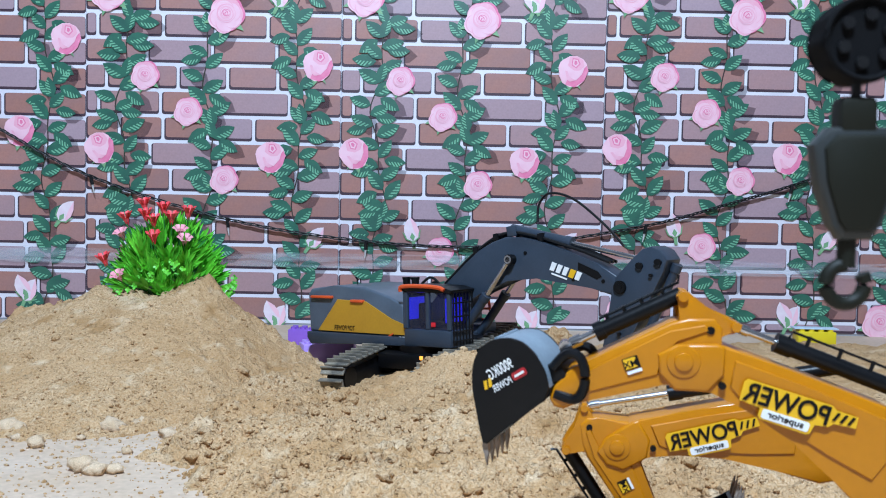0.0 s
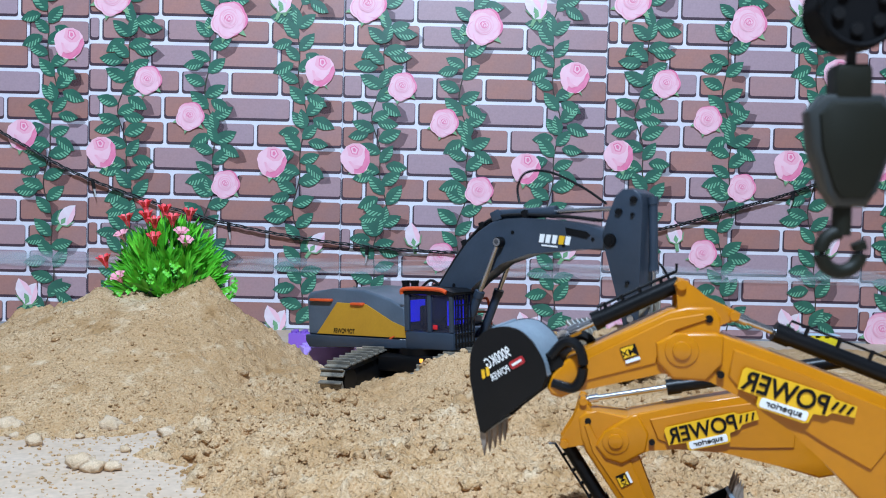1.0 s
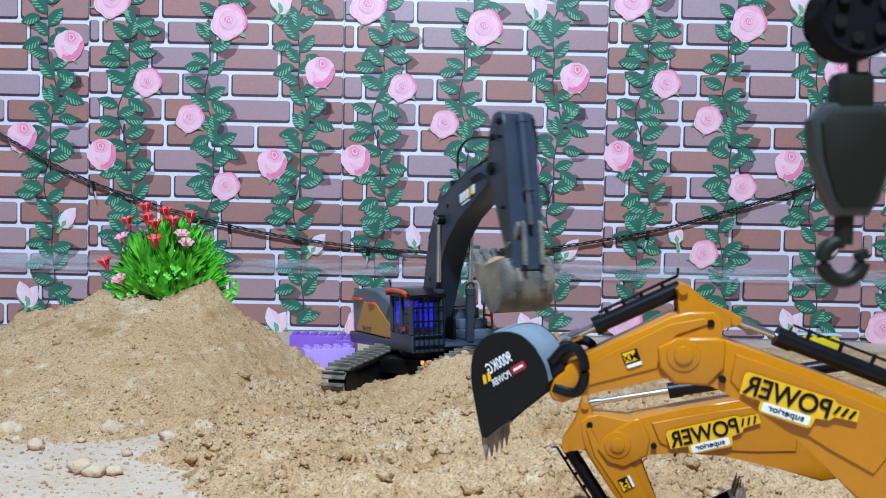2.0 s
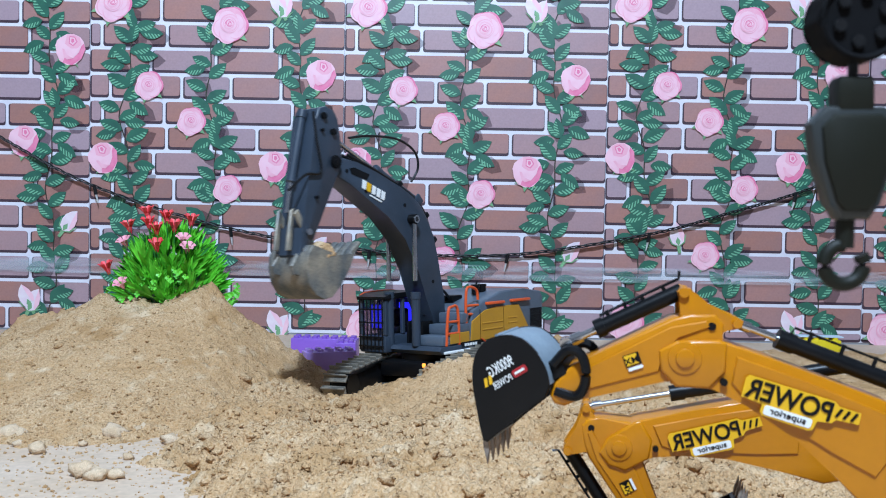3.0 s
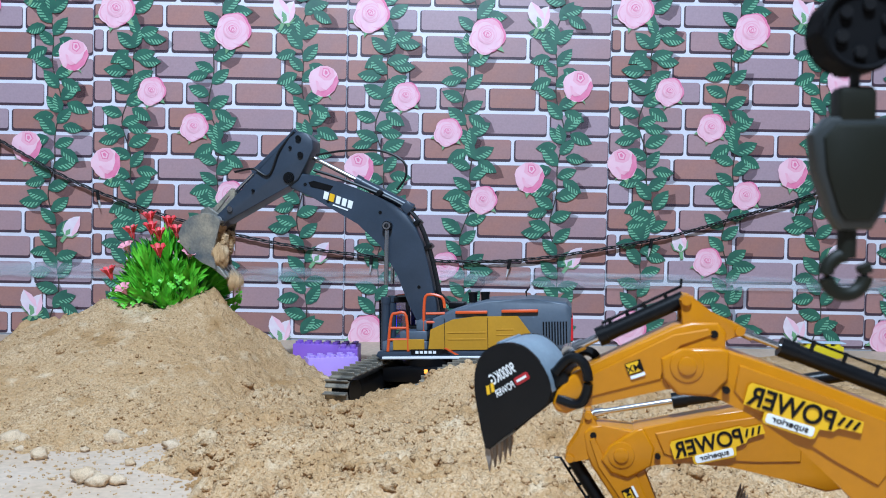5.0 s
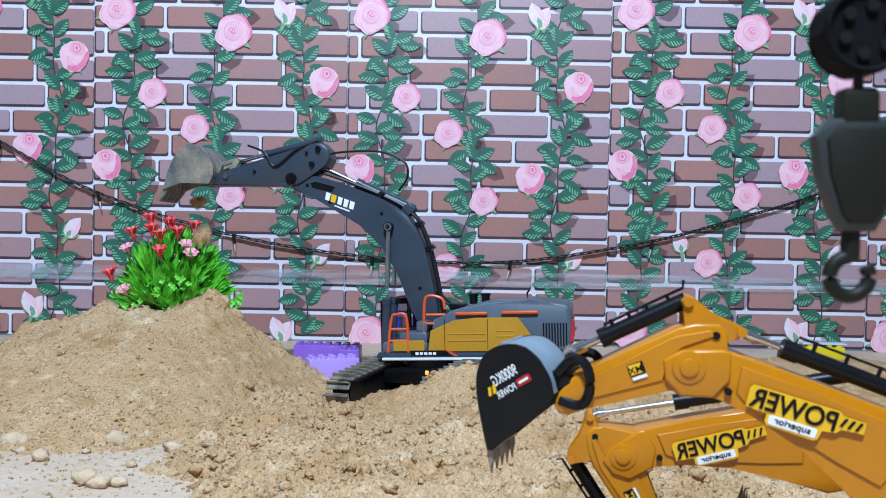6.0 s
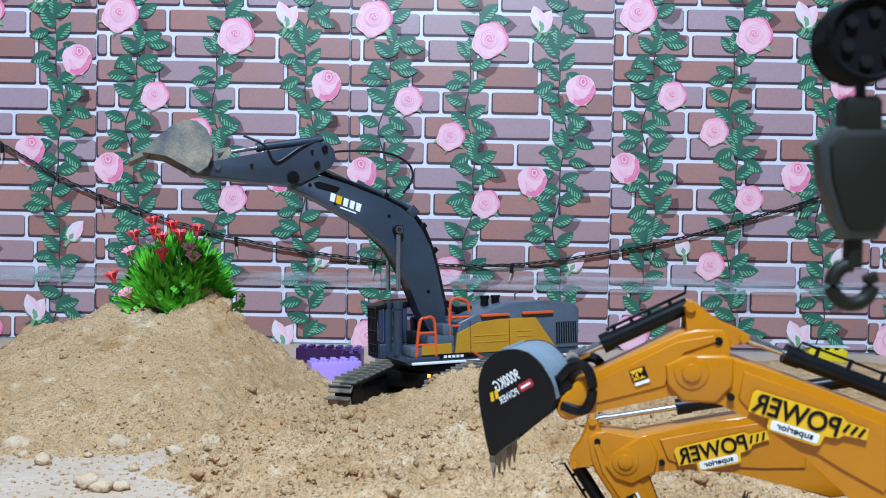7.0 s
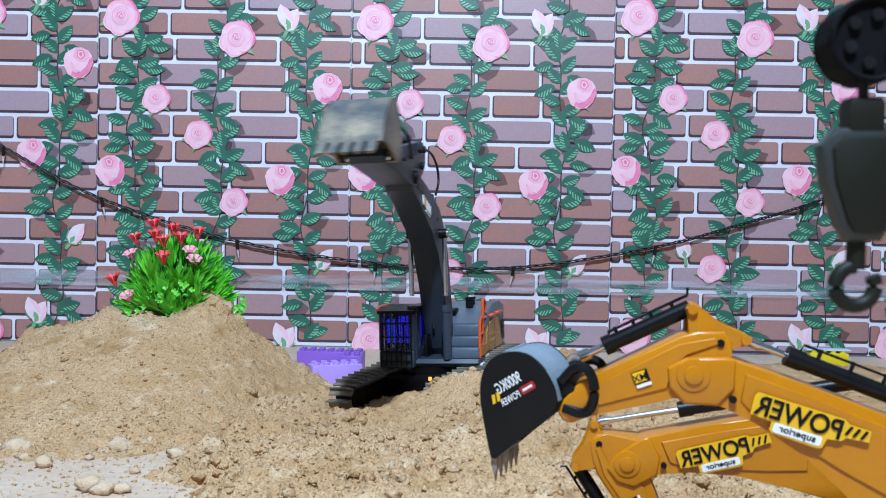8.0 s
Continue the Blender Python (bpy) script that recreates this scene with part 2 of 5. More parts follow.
def words(name, text, height, material, parent, m, width=None, mirrored=True, label="", shear=0.0, heavy=0.012):
    """Lettering as a thin mesh in its own x-y plane, turned round as on a mirrored film."""
    cu = bpy.data.curves.new(name, "FONT")
    cu.body, cu.size, cu.extrude, cu.shear = text, 1.0, 0.0, shear
    cu.offset = heavy
    tmp = new("lettering_source", cu)
    me = bpy.data.meshes.new_from_object(tmp.evaluated_get(bpy.context.evaluated_depsgraph_get()))
    bpy.data.objects.remove(tmp)
    bpy.data.curves.remove(cu)
    me.name = name
    xs, ys = [v.co.x for v in me.vertices], [v.co.y for v in me.vertices]
    k = height / (max(ys) - min(ys))
    kx = width / (max(xs) - min(xs)) if width else k
    cx, cy = (max(xs) + min(xs)) / 2, (max(ys) + min(ys)) / 2
    for v in me.vertices:
        v.co = Vector(((v.co.x - cx) * kx * (-1 if mirrored else 1), (v.co.y - cy) * k, 0))
    me.materials.append(material)
    ob = new(name, me)
    ob.parent, ob.matrix_basis = parent, m
    if label:
        ob["label"] = label
    return ob


# ---- room ----
WALL_Y = 1.88


def slab(name, label, category, x0, x1, y0, y1, z0, z1, material):
    bm = bmesh.new()
    box(bm, x0, x1, y0, y1, z0, z1)
    return tagged(part(name, bm, material, smooth=0), label, category, kind="structure")


slab("floor", "pale cream smooth floor partly covered with sand", "floor", -3.0, 3.0, -2.6, 2.1, -0.1, 0.0, M_FLOOR)
slab("wall_north", "plain wall behind the floral brick wallpaper", "wall", -3.0, 3.0, WALL_Y + 0.002, WALL_Y + 0.12, 0.0, 2.5, M_WALLPAINT)
# unseen enclosure added round the set; its mid-grey limits the bounced light
slab("wall_south", "plain grey unseen room wall added for bounced light", "wall", -3.0, 3.0, -2.7, -2.6, 0.0, 2.5, M_WALLPAINT)
slab("wall_west", "plain grey unseen room wall added for bounced light", "wall", -3.1, -3.0, -2.6, 1.88, 0.0, 2.5, M_WALLPAINT)
slab("wall_east", "plain grey unseen room wall added for bounced light", "wall", 3.0, 3.1, -2.6, 1.88, 0.0, 2.5, M_WALLPAINT)
slab("ceiling", "plain grey unseen ceiling added for bounced light", "ceiling", -3.0, 3.0, -2.6, 1.88, 2.5, 2.6, M_WALLPAINT)


# ---- wallpaper, a flat print of bricks, vines and roses, in hung strips ----
STRIP_W, TILE_H, ROW_H = 0.528, 0.656, 0.0525
JOINTS = ((0.02, 0.277, 0.514, 0.763), (0.046, 0.30, 0.50, 0.705), (0.006, 0.237, 0.49, 0.74), (0.08, 0.358, 0.55, 0.745),
          (0.05, 0.29, 0.51, 0.79), (0.13, 0.30, 0.474, 0.653), (0.02, 0.25, 0.52, 0.77), (0.09, 0.33, 0.58, 0.82))


def flat(bm, pts, y, index=0):
    f = bm.faces.new([bm.verts.new((x, y, z)) for x, z in pts])
    f.material_index = index
    return f


def rounded_rect(x0, x1, z0, z1, r, n=3):
    out = []
    for cx, cz, a0 in ((x1 - r, z1 - r, 0), (x0 + r, z1 - r, 90), (x0 + r, z0 + r, 180), (x1 - r, z0 + r, 270)):
        for i in range(n + 1):
            a = radians(a0 + 90 * i / n)
            out.append((cx + r * math.cos(a), cz + r * math.sin(a)))
    return out


BRICK_MESHES = {}


def brick_mesh(w, h):
    key = (round(w, 3), round(h, 3))
    if key not in BRICK_MESHES:
        bm = bmesh.new()
        flat(bm, rounded_rect(-0.002, w + 0.001, -0.0045, h, 0.005), -0.0004, 1)
        flat(bm, rounded_rect(0.0012, w, 0.001, h + 0.0005, 0.005), -0.0008, 0)
        BRICK_MESHES[key] = finish("printed_brick", bm, [M_BRICK, M_BRICKEDGE], smooth=0)
    return BRICK_MESHES[key]


def leaf(bm, x, z, ang, size, y):
    """A printed rose leaf: dark blade with pale slanting veins. x, z is the stalk end."""
    c, s = math.cos(ang), math.sin(ang)

    def put(u, v):
        return x + (u * c - v * s) * size, z + (u * s + v * c) * size
    w = ((0, 0), (0.12, 0.15), (0.35, 0.27), (0.6, 0.25), (0.82, 0.14), (1, 0), (0.82, -0.14), (0.6, -0.25), (0.35, -0.27), (0.12, -0.15))
    flat(bm, [put(*p) for p in w], y, 0)
    for k in range(5):
        u = 0.17 + 0.14 * k
        reach = (0.15, 0.22, 0.22, 0.18, 0.11)[k]
        for sd in (-1 if c > 0 else 1,):
            flat(bm, [put(u, 0.02 * sd), put(u + 0.062, 0.02 * sd), put(u + 0.055 + reach * 0.75, sd * reach), put(u - 0.022 + reach * 0.75, sd * reach)], y - 0.000175, 1)


def rose_front(seed, r):
    """An open printed rose, petals laid ring over ring."""
    rnd = random.Random(seed)
    bm = bmesh.new()

    def blob(cx, cz, rad, lobes, depth, y, idx, turn=0.0, squash=1.0):
        pts = []
        for i in range(28):
            a = 2 * math.pi * i / 28
            q = rad * (1 - depth + depth * abs(math.cos(lobes * a / 2 + turn)))
            pts.append((cx + q * math.cos(a), cz + q * math.sin(a) * squash))
        flat(bm, pts, y, idx)
    for a in (200, 255, 320):
        leafpts = [(r * 0.8 * math.cos(radians(a + d)), r * 0.8 * math.sin(radians(a + d))) for d in (-14, 14)]
        flat(bm, [*leafpts, (r * 1.25 * math.cos(radians(a)), r * 1.25 * math.sin(radians(a)))], 0.0002, 3)
    blob(0.10 * r, 0.10 * r, 0.95 * r, 5, 0.10, 0, 2, 0.4)
    blob(0.02 * r, 0.08 * r, 0.90 * r, 5, 0.09, -0.0001, 1, 0.4)
    blob(-0.08 * r, -0.10 * r, 0.88 * r, 5, 0.13, -0.0002, 0, 0.9)
    y = -0.0003

    def crescent(cx, cz, rad, a0, a1, thick, idx):
        """A tapered arc, the shaded lip of a petal."""
        k = 12
        outer = [(cx + rad * math.cos(radians(a0 + (a1 - a0) * i / k)), cz + rad * math.sin(radians(a0 + (a1 - a0) * i / k))) for i in range(k + 1)]
        inner = []
        for i in range(k + 1):
            q = rad - thick * math.sin(math.pi * i / k) - 0.0002
            a = radians(a0 + (a1 - a0) * i / k)
            inner.append((cx + q * math.cos(a), cz + q * math.sin(a)))
        for i in range(k):
            flat(bm, [outer[i], outer[i + 1], inner[i + 1], inner[i]], y, idx)
    # outer petals, each with a shaded root
    for k in range(5):
        a = -160 + 66 * k + rnd.uniform(-8, 8)
        px, pz = 0.40 * r * math.cos(radians(a)), 0.40 * r * math.sin(radians(a)) - 0.04 * r
        blob(px, pz, 0.50 * r, 3, 0.06, y, 0, rnd.uniform(0, 3))
        y -= 0.0001
        crescent(px, pz, 0.49 * r, a - 105, a + 70, 0.07 * r, 1)
        y -= 0.0001
    # the heart, a tightening spiral of lips
    blob(0.02 * r, 0.10 * r, 0.52 * r, 5, 0.07, y, 1, 0.3)
    y -= 0.0001
    for k in range(9):
        q = 0.50 - 0.052 * k
        cx, cz = (0.02 + 0.02 * math.cos(k * 2.2)) * r, (0.10 + 0.02 * math.sin(k * 2.2)) * r
        if k % 2 == 0:
            blob(cx, cz, q * r * 0.94, 4, 0.06, y, 0, k * 0.8)
            y -= 0.0001
        crescent(cx, cz, q * r, 30 + 137 * k, 250 + 137 * k, 0.055 * r, 2 if k > 4 else 1)
        y -= 0.0001
    return finish("printed_rose", bm, [M_ROSE1, M_ROSE2, M_ROSE3, M_LEAFPALE], smooth=0)


def rose_side(r, bud=False):
    """A printed rose seen from the side: cup of petals over sepals; a bud is slimmer and paler."""
    bm = bmesh.new()
    s = 0.62 if bud else 1.0

    def shape(pts, y, idx):
        flat(bm, [(x * r * s, z * r) for x, z in pts], y, idx)
    shape(((-0.25, -0.7), (0.0, -1.25), (0.3, -0.7), (0.75, -0.95), (0.35, -0.4), (-0.4, -0.4), (-0.7, -0.8)), 0.0003, 3)
    shape(((-0.5, -0.8), (0.0, -0.95), (0.5, -0.8), (0.82, -0.35), (0.92, 0.3), (0.72, 0.72), (0.45, 0.95), (0.0, 1.05), (-0.42, 0.95), (-0.75, 0.65), (-0.95, 0.1), (-0.8, -0.4)), 0, 0 if not bud else 4)
    shape(((-0.3, -0.85), (0.3, -0.9), (0.82, -0.35), (0.94, 0.3), (0.74, 0.6), (0.5, 0.1), (0.1, -0.35), (-0.25, -0.55)), -0.0001, 2)
    shape(((-0.40, 0.92), (0.0, 1.02), (0.42, 0.92), (0.62, 0.55), (0.42, 0.2), (0.0, 0.05), (-0.40, 0.30)), -0.0002, 1)
    shape(((-0.22, 0.86), (0.12, 0.9), (0.36, 0.62), (0.16, 0.28), (-0.18, 0.40)), -0.0003, 2)
    shape(((-0.16, 0.80), (0.10, 0.83), (0.26, 0.60), (0.10, 0.36), (-0.12, 0.46)), -0.0004, 0)
    shape(((-0.06, 0.74), (0.08, 0.75), (0.16, 0.60), (0.06, 0.46), (-0.05, 0.54)), -0.0005, 2)
    shape(((-0.97, 0.1), (-0.92, 0.45), (-0.74, 0.68), (-0.5, 0.4), (-0.28, -0.1), (-0.25, -0.6), (-0.45, -0.78), (-0.75, -0.45)), -0.0006, 0)
    shape(((-0.62, 0.5), (-0.3, 0.28), (0.05, 0.12), (0.45, 0.22), (0.66, 0.5), (0.58, 0.0), (0.3, -0.45), (-0.05, -0.62), (-0.28, -0.5), (-0.5, 0.0)), -0.0007, 0)
    shape(((-0.5, 0.0), (-0.28, -0.5), (-0.05, -0.62), (0.3, -0.45), (0.1, -0.40), (-0.15, -0.30), (-0.34, -0.02)), -0.0008, 1)
    return finish("printed_rose", bm, [M_ROSE1, M_ROSE2, M_ROSE3, M_LEAFPALE, M_ROSEWHITE], smooth=0)


def rose_bud(r):
    """A closed printed bud: white pointed petals held by green sepals."""
    bm = bmesh.new()

    def shape(pts, y, idx):
        flat(bm, [(x * r, z * r) for x, z in pts], y, idx)
    shape(((-0.12, -1.5), (0.12, -1.5), (0.16, -0.8), (-0.16, -0.8)), 0.0004, 3)
    shape(((-0.75, 0.0), (-0.55, -0.7), (-0.1, -0.95)), 0.0002, 3)
    shape(((0.1, -0.95), (0.55, -0.7), (0.75, 0.0)), 0.0002, 3)
    shape(((-0.45, -0.65), (0.0, -0.92), (0.45, -0.65), (0.58, -0.1), (0.45, 0.45), (0.05, 1.05), (-0.3, 0.75), (-0.55, 0.35), (-0.6, -0.1)), -0.0002, 4)
    shape(((0.05, 1.05), (0.15, 0.1), (0.3, -0.5), (0.45, -0.65), (0.58, -0.1), (0.45, 0.45)), -0.0005, 0)
    shape(((-0.2, -0.55), (0.0, -0.92), (0.2, -0.55), (0.0, -0.2)), -0.0008, 3)
    return finish("printed_bud", bm, [M_ROSE1, M_ROSE2, M_ROSE3, M_LEAFPALE, M_ROSEWHITE], smooth=0)


ROSE_BIG, ROSE_MED, ROSE_SIDE, ROSE_BUD = rose_front(3, 0.0385), rose_front(8, 0.0300), rose_side(0.0325), rose_bud(0.026)
# places in one repeat of the print: x from the strip's edge, height under the repeat's top
ROSES = ((ROSE_BIG, 0.047, 0.0, 0), (ROSE_BIG, 0.286, 0.04, 0), (ROSE_MED, 0.121, 0.166, 0), (ROSE_MED, 0.209, 0.238, 0), (ROSE_MED, 0.284, 0.376, 0),
         (ROSE_SIDE, 0.475, 0.14, -12), (ROSE_SIDE, 0.03, 0.317, 14), (ROSE_SIDE, 0.38, 0.329, -8), (ROSE_BUD, 0.400, 0.0, -25), (ROSE_BUD, 0.475, 0.491, -35),
         (ROSE_MED, 0.208, 0.514, 0), (ROSE_BUD, 0.150, 0.47, 10), (ROSE_BUD, 0.386, 0.648, 25))
VINES = ((0.078, 0.012, 0.2), (0.252, 0.010, 1.7), (0.437, 0.009, 3.1))


def vine_x(v, d):
    x0, amp, ph = v
    return x0 + amp * math.sin(2 * math.pi * d / TILE_H * 2 + ph) + 0.5 * amp * math.sin(2 * math.pi * d / TILE_H * 5 + ph)


def wallpaper_strip(x0, x1, top, shift):
    strip = new("wallpaper_strip", None)
    strip.matrix_basis = pose(x0, WALL_Y, 0)
    tagged(strip, "glossy wallpaper strip printed with red bricks, climbing vines and pink roses", "wallpaper", "wallpaper strips", "structure")
    w = x1 - x0
    bm = bmesh.new()
    box(bm, 0.0004, w - 0.0004, 0.0, 0.0015, 0.004, top)
    part("paper_sheet", bm, M_MORTAR, strip, smooth=0)
    zt = 0.674 + shift
    row = -9
    while True:
        z = zt + 0.018 - ROW_H * (row + 1)
        if z < -0.034:
            break
        cut = max(0, 0.003 - z)
        if z + ROW_H < top:
            js = JOINTS[row % 8]
            cuts = [0.0] + [j * STRIP_W for j in js if j * STRIP_W > 0.012] + [w]
            for a, b in zip(cuts, cuts[1:]):
                b = min(b, w)
                if b - a > 0.02:
                    lo, hi = (0.0025 if a == 0 else 0.0045), (0.0015 if b == w else 0.0045)
                    ob = new("printed_brick", brick_mesh(b - a - lo - hi, ROW_H - 0.012 - cut))
                    ob.parent, ob.location = strip, (a + lo, 0, z + cut + 0.006)
        row += 1
    rnd = random.Random(11)
    leaves, shade, stems = bmesh.new(), bmesh.new(), bmesh.new()
    spots = []
    for v in VINES:
        d = 0.004
        side = 1
        while d < TILE_H:
            ang = rnd.uniform(15, 55)
            spots.append((vine_x(v, d), d, radians(ang if side > 0 else 180 - ang), rnd.uniform(0.043, 0.053)))
            if rnd.random() < 0.45:
                a2 = rnd.uniform(-35, 5)
                spots.append((vine_x(v, d) + side * 0.012, d + 0.006, radians(a2 if side > 0 else 180 - a2), rnd.uniform(0.042, 0.050)))
            if rnd.random() < 0.12:
                spots.append((vine_x(v, d), d, radians(90 + rnd.uniform(-20, 20)), 0.042))
            side = -side
            d += rnd.uniform(0.019, 0.026)
    n = 0
    for rep in range(-1, 3):
        for (x, d, a, s) in spots:
            z = zt - d - rep * TILE_H
            ex, ez = x + s * math.cos(a), z + s * math.sin(a)
            if z > top - 0.02 or min(z, ez) < 0.012 or not (0.004 < x < w - 0.004 and 0.002 < ex < w - 0.002) or ez > top - 0.004:
                continue
            leaf(leaves, x, z, a, s, -0.0019 - 0.00005 * (n % 40))
            if n % 2 == 0 and max(x, ex) + 0.014 < w and min(z, ez) > 0.03:
                c, sn = math.cos(a) * s, math.sin(a) * s
                pts = [(x + 0.013 + u * c - q * sn, z - 0.009 + u * sn + q * c) for u, q in ((0, 0), (0.3, 0.36), (0.7, 0.3), (1.05, 0), (0.7, -0.3), (0.3, -0.36))]
                flat(shade, pts, -0.0010 - 0.000013 * (n % 41))
            n += 1
        for v in VINES:
            pts = [(vine_x(v, k * TILE_H / 40), zt - k * TILE_H / 40 - rep * TILE_H) for k in range(41)]
            for (xa, za), (xb, zb) in zip(pts, pts[1:]):
                if 0.008 < zb and za < top - 0.004:
                    flat(stems, ((xa - 0.0013, za), (xa + 0.0013, za), (xb + 0.0013, zb), (xb - 0.0013, zb)), -0.0016)
    for rep in range(-1, 3):
        for me, x, d, turn in ROSES:
            z = zt - d - rep * TILE_H
            if 0.004 < z < top - 0.045:
                ob = new("printed_rose", me)
                ob.parent = strip
                ob.matrix_basis = pose(x, -0.0042, z, 0, -turn, 0)
    ob = part("printed_leaves", leaves, [M_LEAF, M_LEAFSTRIPE], strip, smooth=0)
    ob["kind"] = "stuff"
    ob = part("printed_leaf_shade", shade, M_PRINTSHADE, strip, smooth=0)
    ob["kind"] = "stuff"
    part("printed_stems", stems, M_STEM, strip, smooth=0)


for x0, x1, sh in ((-1.246, -0.731, 0.044), (-0.731, -0.208, 0.0), (-0.208, 0.334, -0.001), (0.334, 0.872, 0.018), (0.872, 1.4, 0.01)):
    wallpaper_strip(x0, x1, 0.86, sh)

# clear tape band across the paper
bm = bmesh.new()
box(bm, -1.24, 1.39, WALL_Y - 0.0075, WALL_Y - 0.0068, 0.121, 0.152)
tagged(part("clear_tape", bm, M_TAPE, smooth=0), "wide clear adhesive tape band stuck across the wallpaper", "tape")


# ---- string light cable ----
def string_lights():
    ob = thing("string_lights", "black twisted string-light cable with clear bulbs hung across the wallpaper", "string lights", pose(0, 0, 0))
    line = smooth_line([(-0.99, 1.868, 0.445), (-0.913, 1.868, 0.399), (-0.716, 1.868, 0.300), (-0.436, 1.868, 0.218), (-0.15, 1.868, 0.178),
                        (0.135, 1.868, 0.174), (0.425, 1.868, 0.222), (0.60, 1.868, 0.272), (0.736, 1.868, 0.315), (0.95, 1.868, 0.40)], 26)
    for ph in (0.0, 2.1, 4.2):
        bm = bmesh.new()
        tube(bm, [p + Vector((0, 0.0016 * math.cos(i * 0.75 + ph), 0.0026 * math.sin(i * 0.75 + ph))) for i, p in enumerate(line)], 0.0014, 6)
        part("wire", bm, M_CABLE, ob)
    for i in (25, 52, 78, 104, 130, 156, 206):
        p = line[i]
        lean = 0.004 * math.sin(i)
        bm = bmesh.new()
        rod(bm, p + Vector((0, -0.003, 0.002)), p + Vector((lean, -0.003, -0.017)), 0.0036, 10)
        socket = part("bulb_socket", bm, M_CABLE, ob)
        bm = bmesh.new()
        rod(bm, p + Vector((lean, -0.003, -0.017)), p + Vector((lean * 2, -0.003, -0.034)), 0.0026, 10, 0.0008)
        part("bulb", bm, M_BULB, socket, "small clear pointed bulb")


string_lights()


# ---- sand ----
def bump_at(x, y, cx, cy, rx, ry, h):
    return h * math.exp(-((x - cx) / rx) ** 2 - ((y - cy) / ry) ** 2)


HEAP_X = (-0.80, -0.70, -0.665, -0.645, -0.60, -0.545, -0.52, -0.46, -0.42, -0.385, -0.347, -0.325, -0.289, -0.245, -0.187, -0.14, -0.08)
HEAP_Z = (-0.03, 0.0, 0.05, 0.083, 0.09, 0.099, 0.12, 0.116, 0.109, 0.135, 0.133, 0.108, 0.077, 0.05, 0.018, -0.004, -0.04)


def sand_height(x, y):
    # big heap: the crest's height along x, then slopes to front and back
    run = 1.385 - y
    fan = 1 - 0.28 * min(1, max(0, run) / 0.38)
    wob = 0.022 * noise.noise(Vector((x * 9, y * 9, 6))) * min(1, abs(run) / 0.05)
    cx, w = -0.42 + (x + wob + 0.42) * fan, 0.07 * min(1, max(0, run) / 0.12)
    crest = sum(float(np.interp(cx + w * q, HEAP_X, HEAP_Z)) for q in (-1, -0.5, 0, 0.5, 1)) / 5
    heap = crest - bump_at(x, y, -0.14, 1.33, 0.05, 0.08, 0.012) - (0.30 * (math.sqrt(run * run + 0.0012) - 0.0346) if run > 0 else -0.65 * run)
    # trampled ground in front
    edge = x + 0.20 + 0.55 * (y - 0.80) if y < 1.0 else x + 0.30
    edge += 0.03 * noise.noise(Vector((x * 9, y * 9, 4))) + 0.014 * noise.noise(Vector((x * 30, y * 30, 8)))
    field = 0.026 * min(1, max(-1, edge / 0.07))
    field += bump_at(x, y, 0.02, 0.70, 0.15, 0.13, 0.020) + bump_at(x, y, 0.2, 1.05, 0.16, 0.16, 0.018)
    field += bump_at(x, y, 0.01, 1.165, 0.055, 0.035, 0.036) + bump_at(x, y, 0.10, 1.17, 0.06, 0.06, 0.020)
    field -= bump_at(x, y, -0.09, 1.30, 0.09, 0.08, 0.022) + bump_at(x, y, -0.16, 1.43, 0.06, 0.08, 0.035) + bump_at(x, y, -0.10, 1.02, 0.10, 0.08, 0.012) + bump_at(x, y, -0.135, 1.19, 0.06, 0.05, 0.022)
    field += bump_at(x, y, 0.03, 0.93, 0.11, 0.045, 0.010)
    field -= 0.045 * min(1, max(0, (y - 1.40) / 0.2)) * (1 if x < 0.15 else max(0.2, 1 - (x - 0.15) * 4))
    field -= 0.06 * min(1, max(0, (y - 1.62) / 0.2))
    return heap if heap > field else field


def fbm(x, y, octaves, f):
    s, a = 0.0, 1.0
    for i in range(octaves):
        s += a * noise.noise(Vector((x * f, y * f, 3.7 * i)))
        a *= 0.55
        f *= 2.05
    return s


def sand_surface(x, y):
    h = sand_height(x, y)
    rough = 0.42 + 0.58 * min(1, max(0, (x + 0.32 + 0.5 * max(0, 1.15 - y)) / 0.12))
    near = min(1, max(0, (1.15 - y) / 0.15))
    h += 0.0075 * rough * fbm(x, y, 3, 14) + near * rough * (0.0045 * fbm(x + 9, y, 2, 30) - 0.010 * max(0, noise.noise(Vector((x * 26, y * 26, 31))) - 0.28)) + 0.0058 * rough * fbm(x + 5, y, 3, 48)
    crag = max(0, 1 - abs(y - 1.385) / 0.07) if x < -0.2 else 0
    h += crag * (0.009 * noise.noise(Vector((x * 38, y * 22, 2))) + 0.005 * noise.noise(Vector((x * 90, y * 60, 7))))
    lump = 0.5 - abs(noise.noise(Vector((x * 46, y * 46, 11)))) * 2
    small = 0.5 - abs(noise.noise(Vector((x * 105, y * 105, 15)))) * 2
    patch = min(1, max(0, 0.5 + 1.6 * noise.noise(Vector((x * 11, y * 11, 21)))))
    h += rough * (1 + 0.8 * near) * (0.0058 * lump * (0.35 + 0.65 * patch) + 0.0034 * small * (0.3 + 0.7 * patch)) + 0.0012 * small + 0.0022 * (1 - rough) * (0.5 - 2 * abs(noise.noise(Vector((x * 150, y * 150, 3)))))
    return h + 0.0026 * noise.noise(Vector((x * 210, y * 210, 0))) + 0.0016 * noise.noise(Vector((x * 400, y * 400, 5)))


